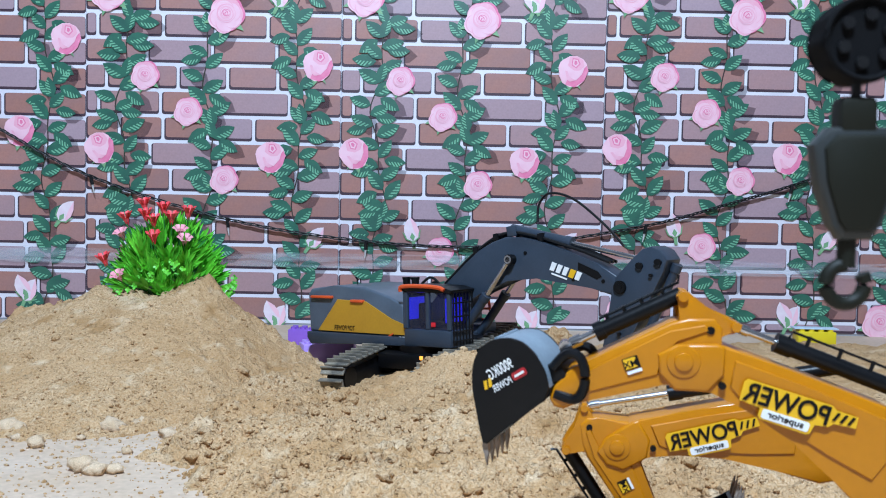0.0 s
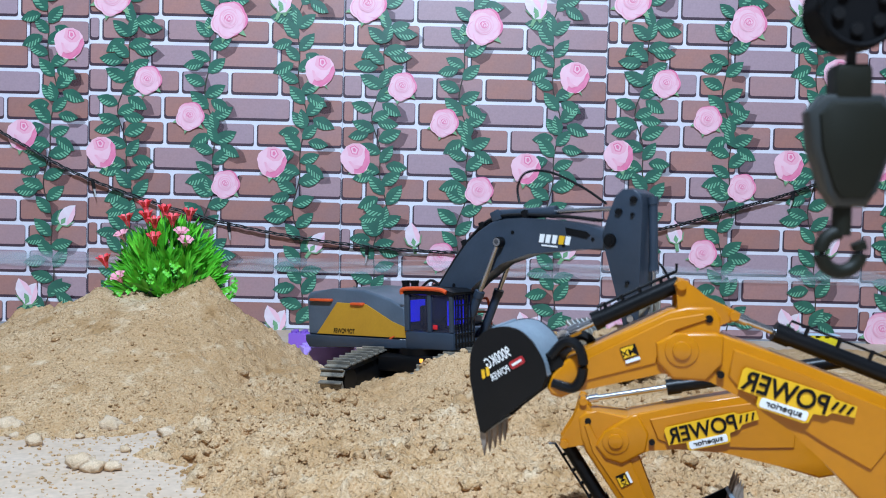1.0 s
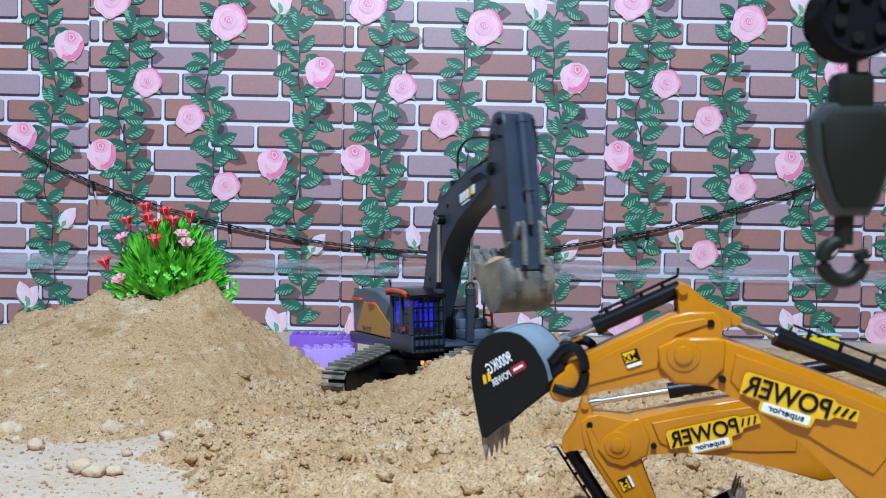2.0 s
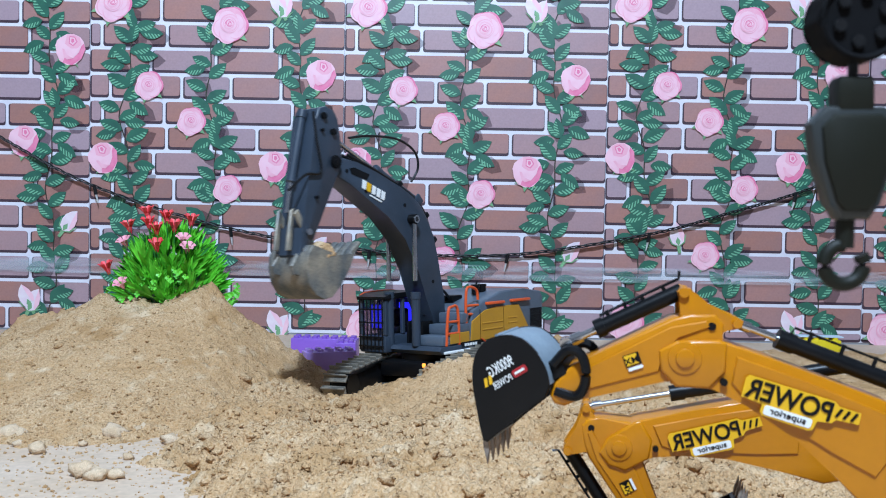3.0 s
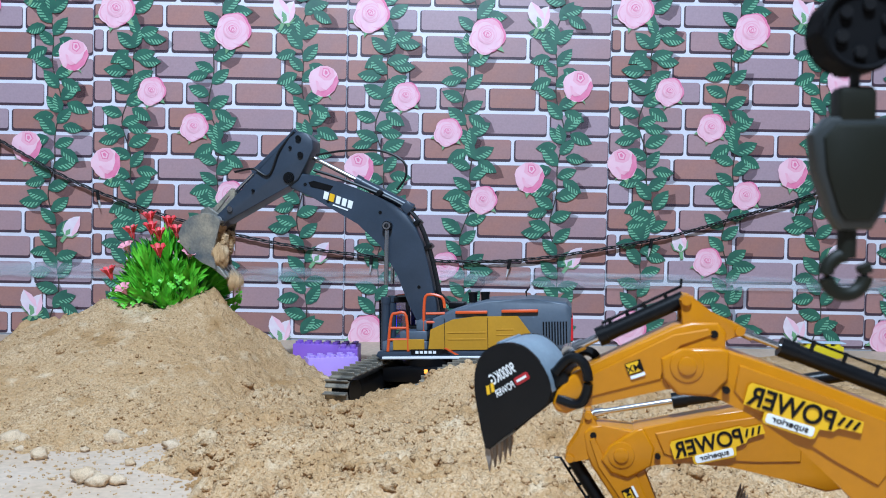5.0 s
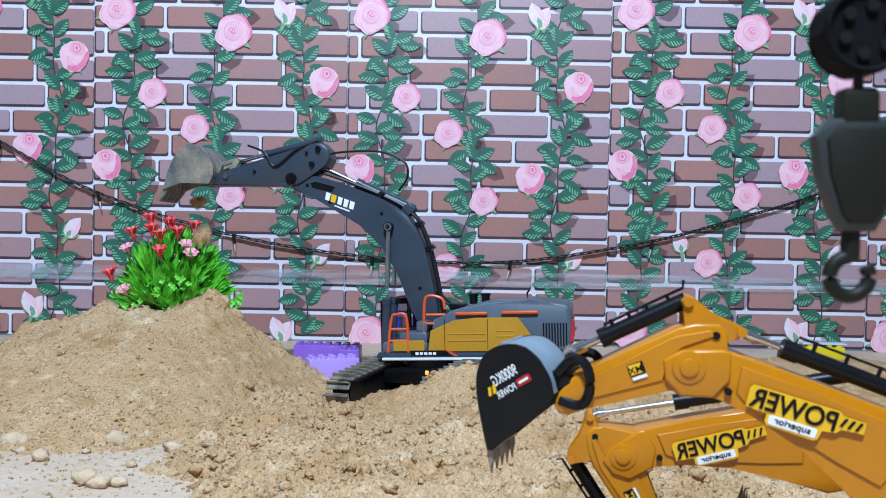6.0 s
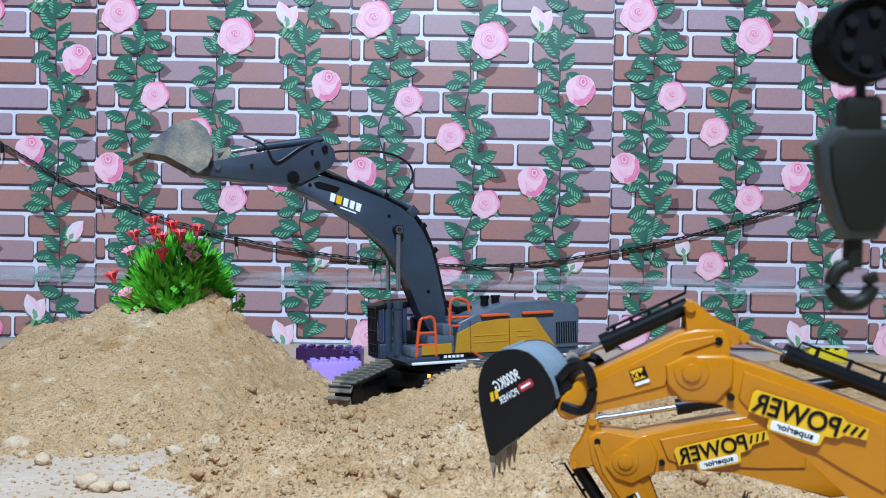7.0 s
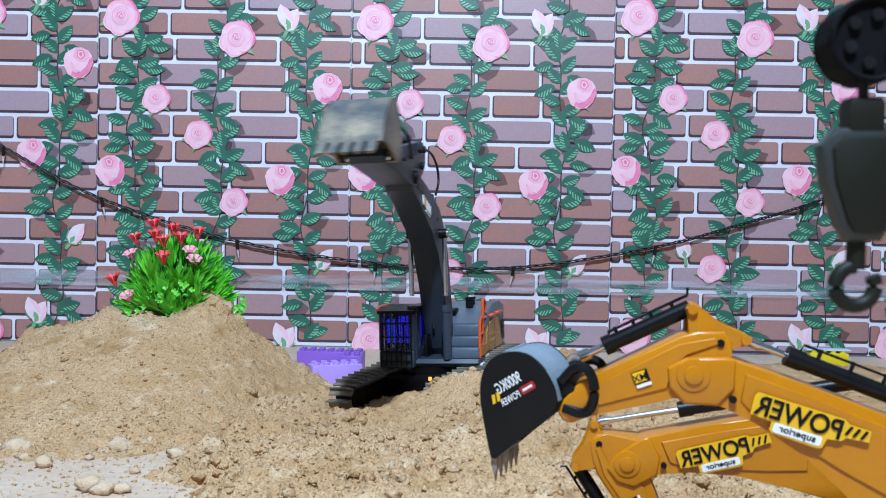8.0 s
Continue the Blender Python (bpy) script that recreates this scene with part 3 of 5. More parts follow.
def sand():
    xs = np.concatenate([np.arange(-1.0, -0.72, 0.012), np.arange(-0.72, 0.5, 0.0031), np.arange(0.5, 1.0, 0.012)])
    ys = np.concatenate([np.arange(0.36, 0.56, 0.006), np.arange(0.56, 1.0, 0.0025), np.arange(1.0, 1.5, 0.0036), np.arange(1.5, 1.86, 0.012)])
    verts = [(x, y, sand_surface(x, y)) for y in ys for x in xs]
    n = len(xs)
    faces = [(j * n + i, j * n + i + 1, (j + 1) * n + i + 1, (j + 1) * n + i) for j in range(len(ys) - 1) for i in range(n - 1)
             if max(verts[j * n + i][2], verts[(j + 1) * n + i + 1][2]) > -0.006]
    me = bpy.data.meshes.new("sand")
    me.from_pydata(verts, [], faces)
    me.materials.append(M_SAND)
    me.shade_smooth()
    ob = tagged(new("sand", me), "heaped and trampled damp tan sand lying on the floor", "sand", kind="stuff")
    # loose crumbs
    ico = bmesh.new()
    bmesh.ops.create_icosphere(ico, subdivisions=1, radius=1)
    base_v = [v.co.copy() for v in ico.verts]
    base_f = [[v.index for v in f.verts] for f in ico.faces]
    ico.free()
    rnd = random.Random(5)
    cv, cf = [], []
    for i in range(15000):
        x, y = (rnd.uniform(-0.7, 0.5), rnd.uniform(0.5, 1.45)) if i < 10000 else (rnd.uniform(-0.62, -0.1), rnd.uniform(0.62, 1.08))
        h = sand_surface(x, y)
        if h < -0.004:
            if rnd.random() < 0.6:
                continue
            h = 0.0
        r = 0.0008 + 0.0019 * rnd.random() ** 4
        if rnd.random() < 0.0012:
            r = rnd.uniform(0.004, 0.007)
        k = len(cv)
        j = [rnd.uniform(0.7, 1.25) for _ in base_v]
        sx, sy, sz = rnd.uniform(0.8, 1.3), rnd.uniform(0.8, 1.3), rnd.uniform(0.6, 0.95)
        cv += [(x + c.x * r * q * sx, y + c.y * r * q * sy, max(h, 0) + r * 0.25 + c.z * r * q * sz) for c, q in zip(base_v, j)]
        cf += [[k + a for a in f] for f in base_f]
    ico = bmesh.new()
    bmesh.ops.create_icosphere(ico, subdivisions=2, radius=1)
    base_v = [v.co.copy() for v in ico.verts]
    base_f = [[v.index for v in f.verts] for f in ico.faces]
    ico.free()
    made = 0
    while made < 2400:
        x, y = (rnd.uniform(-0.26, 0.45), rnd.uniform(0.52, 1.2)) if made < 900 else (rnd.uniform(-0.16, 0.40), rnd.uniform(0.52, 0.98))
        if noise.noise(Vector((x * 11, y * 11, 21))) < rnd.uniform(-0.35, 0.25):
            continue
        h = sand_surface(x, y)
        if h < 0.004:
            continue
        made += 1
        r = 0.0030 + 0.0042 * rnd.random() ** 2 if made < 900 else 0.0016 + 0.0026 * rnd.random() ** 2
        k, ph = len(cv), Vector((made * 3.1, 0, 0))
        cv += [(x + c.x * q * 1.15, y + c.y * q * 1.15, h - r * 0.25 + c.z * q * 0.85) for c in base_v
               for q in (r * (1 + 0.6 * noise.noise(c * 1.7 + ph) + 0.45 * noise.noise(c * 4 + ph)),)]
        cf += [[k + a for a in f] for f in base_f]
    me = bpy.data.meshes.new("crumbs")
    me.from_pydata(cv, [], cf)
    me.materials.append(M_SAND)
    me.shade_smooth()
    cr = new("sand_crumbs", me)
    cr.parent = ob
    tagged(cr, kind="stuff")
    # pale dry clods on the bare floor
    cv, cf = [], []
    for x, y, r in ((-0.355, 0.985, 0.0115), (-0.33, 1.006, 0.008), (-0.287, 0.962, 0.0085), (-0.464, 0.976, 0.011), (-0.452, 0.972, 0.009), (-0.409, 0.918, 0.008),
                    (-0.44, 0.945, 0.005), (-0.31, 0.90, 0.005), (-0.375, 0.95, 0.004), (-0.27, 1.0, 0.006), (-0.33, 0.84, 0.010), (-0.315, 0.83, 0.009), (-0.30, 0.835, 0.007)):
        k, ph = len(cv), Vector((x * 91, y * 57, 0))
        cv += [(x + c.x * q * 1.15, y + c.y * q, max(0.0005, r * 0.55 + c.z * q * 0.85)) for c in base_v
               for q in (r * (1 + 0.55 * noise.noise(c * 1.6 + ph) + 0.5 * noise.noise(c * 4 + ph)),)]
        cf += [[k + a for a in f] for f in base_f]
    me = bpy.data.meshes.new("dry_clods")
    me.from_pydata(cv, [], cf)
    me.materials.append(M_DRYSAND)
    me.shade_smooth()
    cl = new("dry_clods", me)
    cl.parent = ob
    tagged(cl, kind="stuff")


sand()


# ---- artificial plant ----
def flower_plant(at):
    rnd = random.Random(21)
    ob = thing("artificial_plant", "bushy green plastic plant with red flowers in the sand heap", "plant", pose(*at))
    # dark inner body added for the shade in the gaps between blades
    core = bmesh.new()
    bmesh.ops.create_icosphere(core, subdivisions=3, radius=1)
    for v in core.verts:
        q = 1 + 0.3 * noise.noise(v.co * 2.2)
        v.co = Vector((v.co.x * 0.046 * q, v.co.y * 0.042 * q + 0.008, 0.045 + v.co.z * 0.052 * q))
    part("plant_core", core, M_GRASSDARK, ob, smooth=0)

    def blade(bm, base, d, ln, w, droop):
        side = d.cross(Vector((rnd.uniform(-0.4, 0.4), -1, rnd.uniform(-0.2, 0.4)))).normalized()
        prev = None
        for s in range(5):
            t = s / 4
            c = base + d * ln * t - Vector((0, 0, droop * t * t))
            ww = w * (0.55 + 0.9 * t - 1.4 * t ** 3) if t < 1 else 0.0003
            row = [bm.verts.new(c - side * ww), bm.verts.new(c + Vector((0, 0.0012, -0.0006))), bm.verts.new(c + side * ww)]
            if prev:
                bm.faces.new((prev[0], prev[1], row[1], row[0]))
                bm.faces.new((prev[1], prev[2], row[2], row[1]))
            prev = row
    # sprays of broad blades fanning from nodes all over the dome
    for k in range(46):
        a = 2.399963 * k + rnd.uniform(-0.3, 0.3)
        e = math.asin(min(0.98, 0.02 + 0.98 * (k + 0.5) / 46))
        n = Vector((math.cos(e) * math.cos(a), math.cos(e) * math.sin(a), math.sin(e)))
        node = Vector((n.x * 0.064, n.y * 0.064, 0.020 + n.z * 0.100))
        bm = bmesh.new()
        for q in range(17):
            d = (n * 0.75 + Vector((rnd.uniform(-0.55, 0.55), rnd.uniform(-0.55, 0.55), rnd.uniform(0.15, 0.95)))).normalized()
            blade(bm, node - n * 0.010, d, rnd.uniform(0.036, 0.056), rnd.uniform(0.0032, 0.0046), 0.008 * rnd.random())
        part("grass_tuft", bm, M_GRASSDARK if k % 7 == 3 else M_GRASS, ob, smooth=0)
    for k in range(16):
        node = Vector((rnd.uniform(-0.05, 0.05), -0.058 + rnd.uniform(-0.006, 0.012), rnd.uniform(0.02, 0.085)))
        bm = bmesh.new()
        for q in range(15):
            d = Vector((node.x * 9 + rnd.uniform(-0.5, 0.5), rnd.uniform(-0.7, -0.1), rnd.uniform(0.5, 1.2))).normalized()
            blade(bm, node, d, rnd.uniform(0.032, 0.050), rnd.uniform(0.0030, 0.0042), 0.008 * rnd.random())
        part("grass_tuft", bm, M_GRASS, ob, smooth=0)
    # clover sprays low down
    for cx, cy, cz in ((-0.012, -0.075, 0.052), (0.006, -0.080, 0.018), (0.086, -0.02, 0.030), (0.100, -0.01, 0.042), (0.070, -0.03, 0.020), (-0.080, -0.03, 0.020), (-0.092, -0.02, 0.034), (0.028, -0.075, 0.070), (-0.045, -0.07, 0.030)):
        bm = bmesh.new()
        for _ in range(10):
            c = Vector((cx, cy, cz)) + Vector((rnd.gauss(0, 0.008), rnd.gauss(0, 0.006), rnd.gauss(0, 0.008)))
            for q in range(4):
                b = math.pi / 2 * q + rnd.uniform(-0.3, 0.3)
                u = Vector((math.cos(b), -0.35, math.sin(b))).normalized()
                v = u.cross(Vector((0, -1, 0.3))).normalized()
                sz = rnd.uniform(0.0045, 0.0065)
                bm.faces.new([bm.verts.new(c + p) for p in (Vector((0, 0, 0)), (u * 0.55 + v * 0.42) * sz, u * sz, (u * 0.55 - v * 0.42) * sz)])
        part("clover_spray", bm, M_GRASS, ob, smooth=0)
    heads = ((-0.035, -0.02, 0.166, 0), (-0.028, -0.035, 0.150, 0), (-0.003, -0.025, 0.160, 0), (0.034, -0.02, 0.155, 0), (-0.060, -0.03, 0.144, 0), (0.012, -0.035, 0.146, 0),
             (-0.014, -0.04, 0.141, 0), (-0.061, -0.05, 0.122, 1), (-0.003, -0.075, 0.117, 0), (0.041, -0.065, 0.115, 1), (-0.086, -0.05, 0.081, 0), (-0.053, -0.085, 0.060, 1), (0.030, -0.05, 0.128, 1))
    for hx, hy, hz, pink in heads:
        bm = bmesh.new()
        tube(bm, smooth_line([(hx * 0.2, hy * 0.2, 0), (hx * 0.7, hy * 0.7, hz * 0.6), (hx, hy, hz - 0.008)], 4), 0.0011, 5)
        stem = part("flower_stem", bm, M_GRASSDARK, ob)
        bm = bmesh.new()
        tilt = Vector((hx * 3, hy * 3 - 0.12, 1 if not pink else 0.55)).normalized()
        q = tilt.to_track_quat("Z", "Y")
        n = 6
        size = 0.0118 if not pink else 0.0125
        for k in range(n):
            pts = []
            for rr, da, zz in ((0.10, 0, -1.1), (0.42, -0.5, -0.1), (0.82, -0.42, 0.62 if not pink else 0.25), (0.98, 0, 0.72 if not pink else 0.2), (0.82, 0.42, 0.62 if not pink else 0.25), (0.42, 0.5, -0.1)):
                a = 2 * math.pi * k / n + da
                pts.append(bm.verts.new(Vector((hx, hy, hz)) + q @ Vector((rr * size * math.cos(a), rr * size * math.sin(a), zz * size))))
            bm.faces.new(pts)
        fl = part("flower", bm, M_PETALPINK if pink else M_PETALRED, stem, "pink and white flower" if pink else "red trumpet flower", smooth=0)
        sol = fl.modifiers.new("thick", "SOLIDIFY")
        sol.thickness = 0.0006


flower_plant((-0.424, 1.43, 0.083))


# ---- toy building bricks ----
def toy_brick(name, label, m, nx, ny, h, material, unit=0.0165, group="toy bricks"):
    ob = thing(name, label, "toy brick", m, group)
    bm = bmesh.new()
    box(bm, 0, nx * unit, 0, ny * unit, 0, h, 0.0012)
    body = part("body", bm, material, ob)
    for i in range(nx):
        for j in range(ny):
            bm = bmesh.new()
            rod(bm, ((i + 0.5) * unit, (j + 0.5) * unit, h), ((i + 0.5) * unit, (j + 0.5) * unit, h + 0.0042), unit * 0.31, 12)
            part("stud", bm, material, body)
    return ob


toy_brick("toy_brick", "purple studded plastic toy brick standing on the floor", pose(-0.262, 1.58, 0.0, 0, 0, -4), 7, 2, 0.033, M_PURPLE)
toy_brick("toy_brick", "lilac studded plastic toy brick lying on the floor", pose(-0.212, 1.43, 0.0, 0, 0, 22), 5, 2, 0.030, M_LILAC)
toy_brick("toy_brick", "purple studded plastic toy brick standing on the floor", pose(-0.176, 1.52, 0.0, 0, 0, 4), 2, 2, 0.034, M_PURPLE)
card_base = toy_brick("toy_brick", "yellow studded plastic toy brick with a pale blue top card", pose(0.665, 1.66, 0.0, 0, 0, -3), 4, 2, 0.036, M_BRICKYELLOW, 0.0172)
bm = bmesh.new()
box(bm, -0.006, 0.074, 0.003, 0.031, 0.0403, 0.0425, 0.0006)
part("top_card", bm, M_PALEBLUE, card_base, "pale blue card")


def sand_lump(at, r):
    bm = bmesh.new()
    bmesh.ops.create_icosphere(bm, subdivisions=4, radius=1)
    for v in bm.verts:
        n = v.co.normalized()
        v.co = n * r * (1 + 0.22 * noise.noise(n * 2) + 0.2 * noise.noise(n * 6) + 0.08 * noise.noise(n * 16))
        v.co.z *= 0.75
    tagged(part("sand_lump", bm, M_SAND, m=pose(*at)), "tan clod of damp sand lying behind the excavator", "sand")


sand_lump((0.212, 1.62, sand_surface(0.212, 1.62) + 0.022), 0.030)


# ---- slate-grey crawler excavator ----
SWING, SIZE, LEAN = (-0.0058, 1.3374, 0.0114), 0.940, (-2.2, -2.3)
FOOT, L_BOOM = (0.014, 0.0794), 0.330
PIN_C = (0.166, 0.067)
PIN_Q = (-0.0401, 0.0215)
PIN_B = 0.133
BARREL_ON_BOOM = (0.168, 0.110)
BASE_CYL = (0.078, 0.064)


def ramp_at(table, t):
    """Smooth value of a (time, value) table: monotone cubic through its rows."""
    ts, vs = [r[0] for r in table], [r[1] for r in table]
    if t <= ts[0]:
        return vs[0]
    if t >= ts[-1]:
        return vs[-1]
    d = [(vs[i + 1] - vs[i]) / (ts[i + 1] - ts[i]) for i in range(len(ts) - 1)]
    m = [d[0]] + [0 if d[i - 1] * d[i] <= 0 else 2 * d[i - 1] * d[i] / (d[i - 1] + d[i]) for i in range(1, len(d))] + [d[-1]]
    i = max(k for k in range(len(ts) - 1) if ts[k] <= t)
    h = ts[i + 1] - ts[i]
    s = (t - ts[i]) / h
    return (2 * s ** 3 - 3 * s * s + 1) * vs[i] + (s ** 3 - 2 * s * s + s) * h * m[i] + (3 * s * s - 2 * s ** 3) * vs[i + 1] + (s ** 3 - s * s) * h * m[i + 1]


# seconds and degrees: turn of the house, rise of the boom, stick and bucket
TURN = ((0, -38.1), (0.5, -37.3), (1.0, -36.6), (1.5, -38.4), (1.7, -49), (2.8, -116), (3.0, -127.8), (3.5, -157.5), (3.8, -177), (4.0, -186.3), (4.5, -186.9), (5.8, -189), (6.5, -188.6), (6.6, -187), (7.0, -159), (7.5, -126.8), (8.0, -101.5))
BOOM = ((0, 10), (0.5, 9), (1.0, 21.9), (1.5, 38.3), (1.7, 40), (2.8, 46.5), (3.0, 47.3), (3.5, 47), (4.0, 49.0), (4.5, 49.1), (5.8, 49.6), (6.5, 49.5), (7.0, 48.5), (7.5, 45.6), (8.0, 45))
STICK = ((0, -103), (0.5, -101), (1.0, -78), (1.5, -69), (1.7, -69), (2.8, -66), (3.0, -63.7), (3.5, -61.5), (4.0, -58.9), (4.5, -45.8), (5.8, -2.9), (6.2, 4), (6.5, 7), (7.0, 4), (7.5, 0), (8.0, 5))
BUCKET = ((0, 205), (0.5, 190), (1.0, 172), (1.5, 170), (2.8, 178), (3.5, 178), (4.0, 199), (4.5, 230), (5.8, 328), (6.1, 352), (6.5, 374), (7.0, 370), (7.5, 367), (8.0, 361))


def in_plane(x, z, turn=0.0):
    return pose(x, 0, z, 0, -turn, 0)


def joints(t):
    h = pose(0, 0, 0, 0, 0, ramp_at(TURN, t))
    boom = h @ in_plane(*FOOT, ramp_at(BOOM, t))
    p = boom @ Vector((L_BOOM, 0, 0))
    stick = Matrix.Translation(p) @ h @ in_plane(0, 0, ramp_at(STICK, t))
    b = stick @ Vector((PIN_B, 0, 0))
    bucket = Matrix.Translation(b) @ h @ in_plane(0, 0, ramp_at(BUCKET, t))
    return h, boom, stick, bucket


def aim(h, frm, to):
    """A pose at frm whose x axis points to to, in the plane of h."""
    inv = h.inverted()
    a, b = inv @ frm, inv @ to
    return h @ Matrix.Translation(a) @ pose(0, 0, 0, 0, -math.degrees(math.atan2(b.z - a.z, b.x - a.x)), 0)


def crawler_excavator():
    ex = thing("crawler_excavator", "slate-grey and ochre toy crawler excavator standing in the sand", "excavator", pose(*SWING, *LEAN, 0))
    ex.scale = (SIZE, SIZE, SIZE)
    ways = {}
    # undercarriage, turned away from the house
    base = pose(-0.006, -0.030, 0.004, 0, 6.5, -117)
    bm = bmesh.new()
    box(bm, -0.05, 0.05, -0.062, 0.062, 0.012, 0.036, 0.004)
    rod(bm, (0, 0, 0.034), (0, 0, 0.047), 0.045, 28)
    part("undercarriage", bm, M_DARK, ex, m=base)
    for sy in (-1, 1):
        bm = bmesh.new()
        y0 = sy * 0.074
        prism(bm, [(-130, 2), (-140, 16), (-130, 31), (130, 31), (140, 16), (130, 2)], y0 - 0.012, y0 + 0.012, 0.003)
        tr = part("track_frame", bm, M_DARK, ex, m=base)
        shoe = bmesh.new()
        box(shoe, -0.0056, 0.0056, -0.0195, 0.0195, -0.0015, 0.0015, 0.0006, 1)
        box(shoe, -0.0048, -0.0022, -0.0195, 0.0195, 0.001, 0.0066, 0.0006, 1)
        me = finish("track_shoe", shoe, M_TRACK)
        r, half = 0.0215, 0.136
        per = 4 * half + 2 * math.pi * r
        n = 42
        for i in range(n):
            s = per * i / n
            if s < 2 * half:
                x, z, a = -half + s, 2 * r, 0
            elif s < 2 * half + math.pi * r:
                a = (s - 2 * half) / r
                x, z = half + r * math.sin(a), r + r * math.cos(a)
            elif s < 4 * half + math.pi * r:
                x, z, a = half - (s - 2 * half - math.pi * r), 0, math.pi
            else:
                a = math.pi + (s - 4 * half - math.pi * r) / r
                x, z = -half + r * math.sin(a), r + r * math.cos(a)
            sh = new("track_shoe", me)
            sh.parent = tr
            sh.matrix_basis = pose(x, y0, z - 0.002, 0, math.degrees(a), 0)
        for x in (-0.130, 0.130):
            bm = bmesh.new()
            rod(bm, (x, y0 - 0.015, 0.0185), (x, y0 + 0.015, 0.0185), 0.0165, 20)
            part("sprocket", bm, M_DARK, tr)
    bm = bmesh.new()
    box(bm, 0.046, 0.051, 0.012, 0.018, 0.028, 0.034, 0.001)
    part("marker_lamp", bm, M_AMBERGLOW, ex, "small lit amber lamp", m=base)

    for nm, mt, x, y in (("yellow_cover", M_BRICKYELLOW, -0.075, -0.012), ("blue_cover", M_BLUE, 0.072, 0.034)):
        bm = bmesh.new()
        box(bm, x - 0.016, x + 0.016, y - 0.010, y + 0.010, 0.0415, 0.0452, 0.0012)
        part(nm, bm, mt, ex)

    # house
    bm = bmesh.new()
    prism(bm, [(-196, 38), (-204, 48), (-204, 58), (72, 58), (76, 52), (70, 46), (-60, 44)], -0.074, 0.074, 0.003)
    house = part("house_deck", bm, M_GREY, ex)
    bm = bmesh.new()
    prism(bm, [(-204, 58), (-207, 119), (-200, 128), (-150, 134), (-85, 133), (-35, 119), (-8, 106), (-4, 58)], -0.066, 0.070, 0.004, 3)
    body = part("engine_cover", bm, M_GREYLIGHT, house)
    for y0, y1 in ((0.0702, 0.0722), (-0.0682, -0.0662)):
        bm = bmesh.new()
        prism(bm, [(-166, 59), (-131, 109), (-70, 109), (-38, 105), (-5, 90), (-1, 59)] if y0 > 0 else [(-184, 60), (-140, 112), (-80, 110), (-30, 84), (30, 66), (30, 60)], y0, y1, 0.0006, 1)
        part("side_panel", bm, M_OCHRE, house, "ochre side panel")
        ys = y1 if y0 > 0 else y0
        for x0, x1, z in ((-88, -42, 113), (-160, -108, 114)) if y0 > 0 else ((-110, -84, 108), (-196, -150, 113)):
            bm = bmesh.new()
            box(bm, x0 / 1000, x1 / 1000, ys - 0.004, ys + 0.004, z / 1000, z / 1000 + 0.0045, 0.0015)
            part("red_handle", bm, M_ORANGE, house, "orange-red grab strip")
        bm = bmesh.new()
        box(bm, -0.2, 0.066, ys - 0.002, ys + 0.0045, 0.0465, 0.0505, 0.001)
        part("trim_strip", bm, M_WHITE, house, "silver-white sill strip")
        bm = bmesh.new()
        prism(bm, [(-38, 52.5), (-22, 61), (24, 61), (24, 52.5)], ys - 0.001, ys + 0.0018)
        part("sill_badge", bm, M_DARK, house)
        bm = bmesh.new()
        prism(bm, [(-46, 52.5), (-28, 62.5), (-24, 62.5), (-40, 52.5)], ys - 0.001, ys + 0.0022)
        part("badge_stripe", bm, M_ORANGE, house)
        for k in range(5):
            bm = bmesh.new()
            box(bm, -0.013 + k * 0.0064, -0.0085 + k * 0.0064, ys + 0.001, ys + 0.0026 if y0 > 0 else ys + 0.0012, 0.0545, 0.0585)
            if y0 < 0:
                bmesh.ops.translate(bm, verts=bm.verts, vec=(0, -0.0035, 0))
            part("badge_mark", bm, M_WHITE, house)
    words("lettering", "TOP POWER", 0.0075, M_DARK, house, pose(-0.125, -0.0692, 0.067, 90, 0, 0), width=0.046, label="black mirrored lettering TOP POWER")
    for sy in (-1, 1):
        bm = bmesh.new()
        for y0, y1, z0, z1 in ((0.052, 0.060, 0.070, 0.104), (0.034, 0.054, 0.096, 0.104), (0.040, 0.054, 0.070, 0.077)):
            box(bm, -0.2085, -0.2040, min(sy * y0, sy * y1), max(sy * y0, sy * y1), z0, z1, 0.001, 1)
        part("tail_lamp", bm, M_RED, house, "red tail lamp")
    for x0, x1, z in ((-0.085, -0.03, 0.084), (-0.085, -0.03, 0.074), (-0.125, -0.100, 0.088), (-0.125, -0.100, 0.080)):
        bm = bmesh.new()
        box(bm, x0, x1, 0.0715, 0.0730, z, z + 0.0022, 0.0005, 1)
        part("panel_louvre", bm, M_OCHRE, house)
    for x in (-0.088, -0.026):
        bm = bmesh.new()
        box(bm, x, x + 0.0008, 0.0715, 0.0724, 0.060, 0.107)
        part("panel_seam", bm, M_DARK, house)
    bm = bmesh.new()
    for k in range(7):
        box(bm, -0.2075, -0.2045, -0.03, 0.03, 0.066 + k * 0.006, 0.069 + k * 0.006)
    part("rear_grille", bm, M_DARK, house)
    bm = bmesh.new()
    for k in range(9):
        box(bm, -0.2 + k * 0.004, -0.198 + k * 0.004, 0.0695, 0.0712, 0.066, 0.1)
    part("side_grille", bm, M_DARK, house)
    for x in (-0.082, -0.064):
        bm = bmesh.new()
        rod(bm, (x, 0.035, 0.128), (x, 0.035, 0.141), 0.0062, 16)
        rod(bm, (x, 0.035, 0.140), (x, 0.035, 0.144), 0.0072, 16)
        part("exhaust_cap", bm, M_DARK, house)
    bm = bmesh.new()
    box(bm, -0.05, -0.025, -0.01, 0.02, 0.118, 0.128, 0.002)
    part("hatch", bm, M_DARK, house)
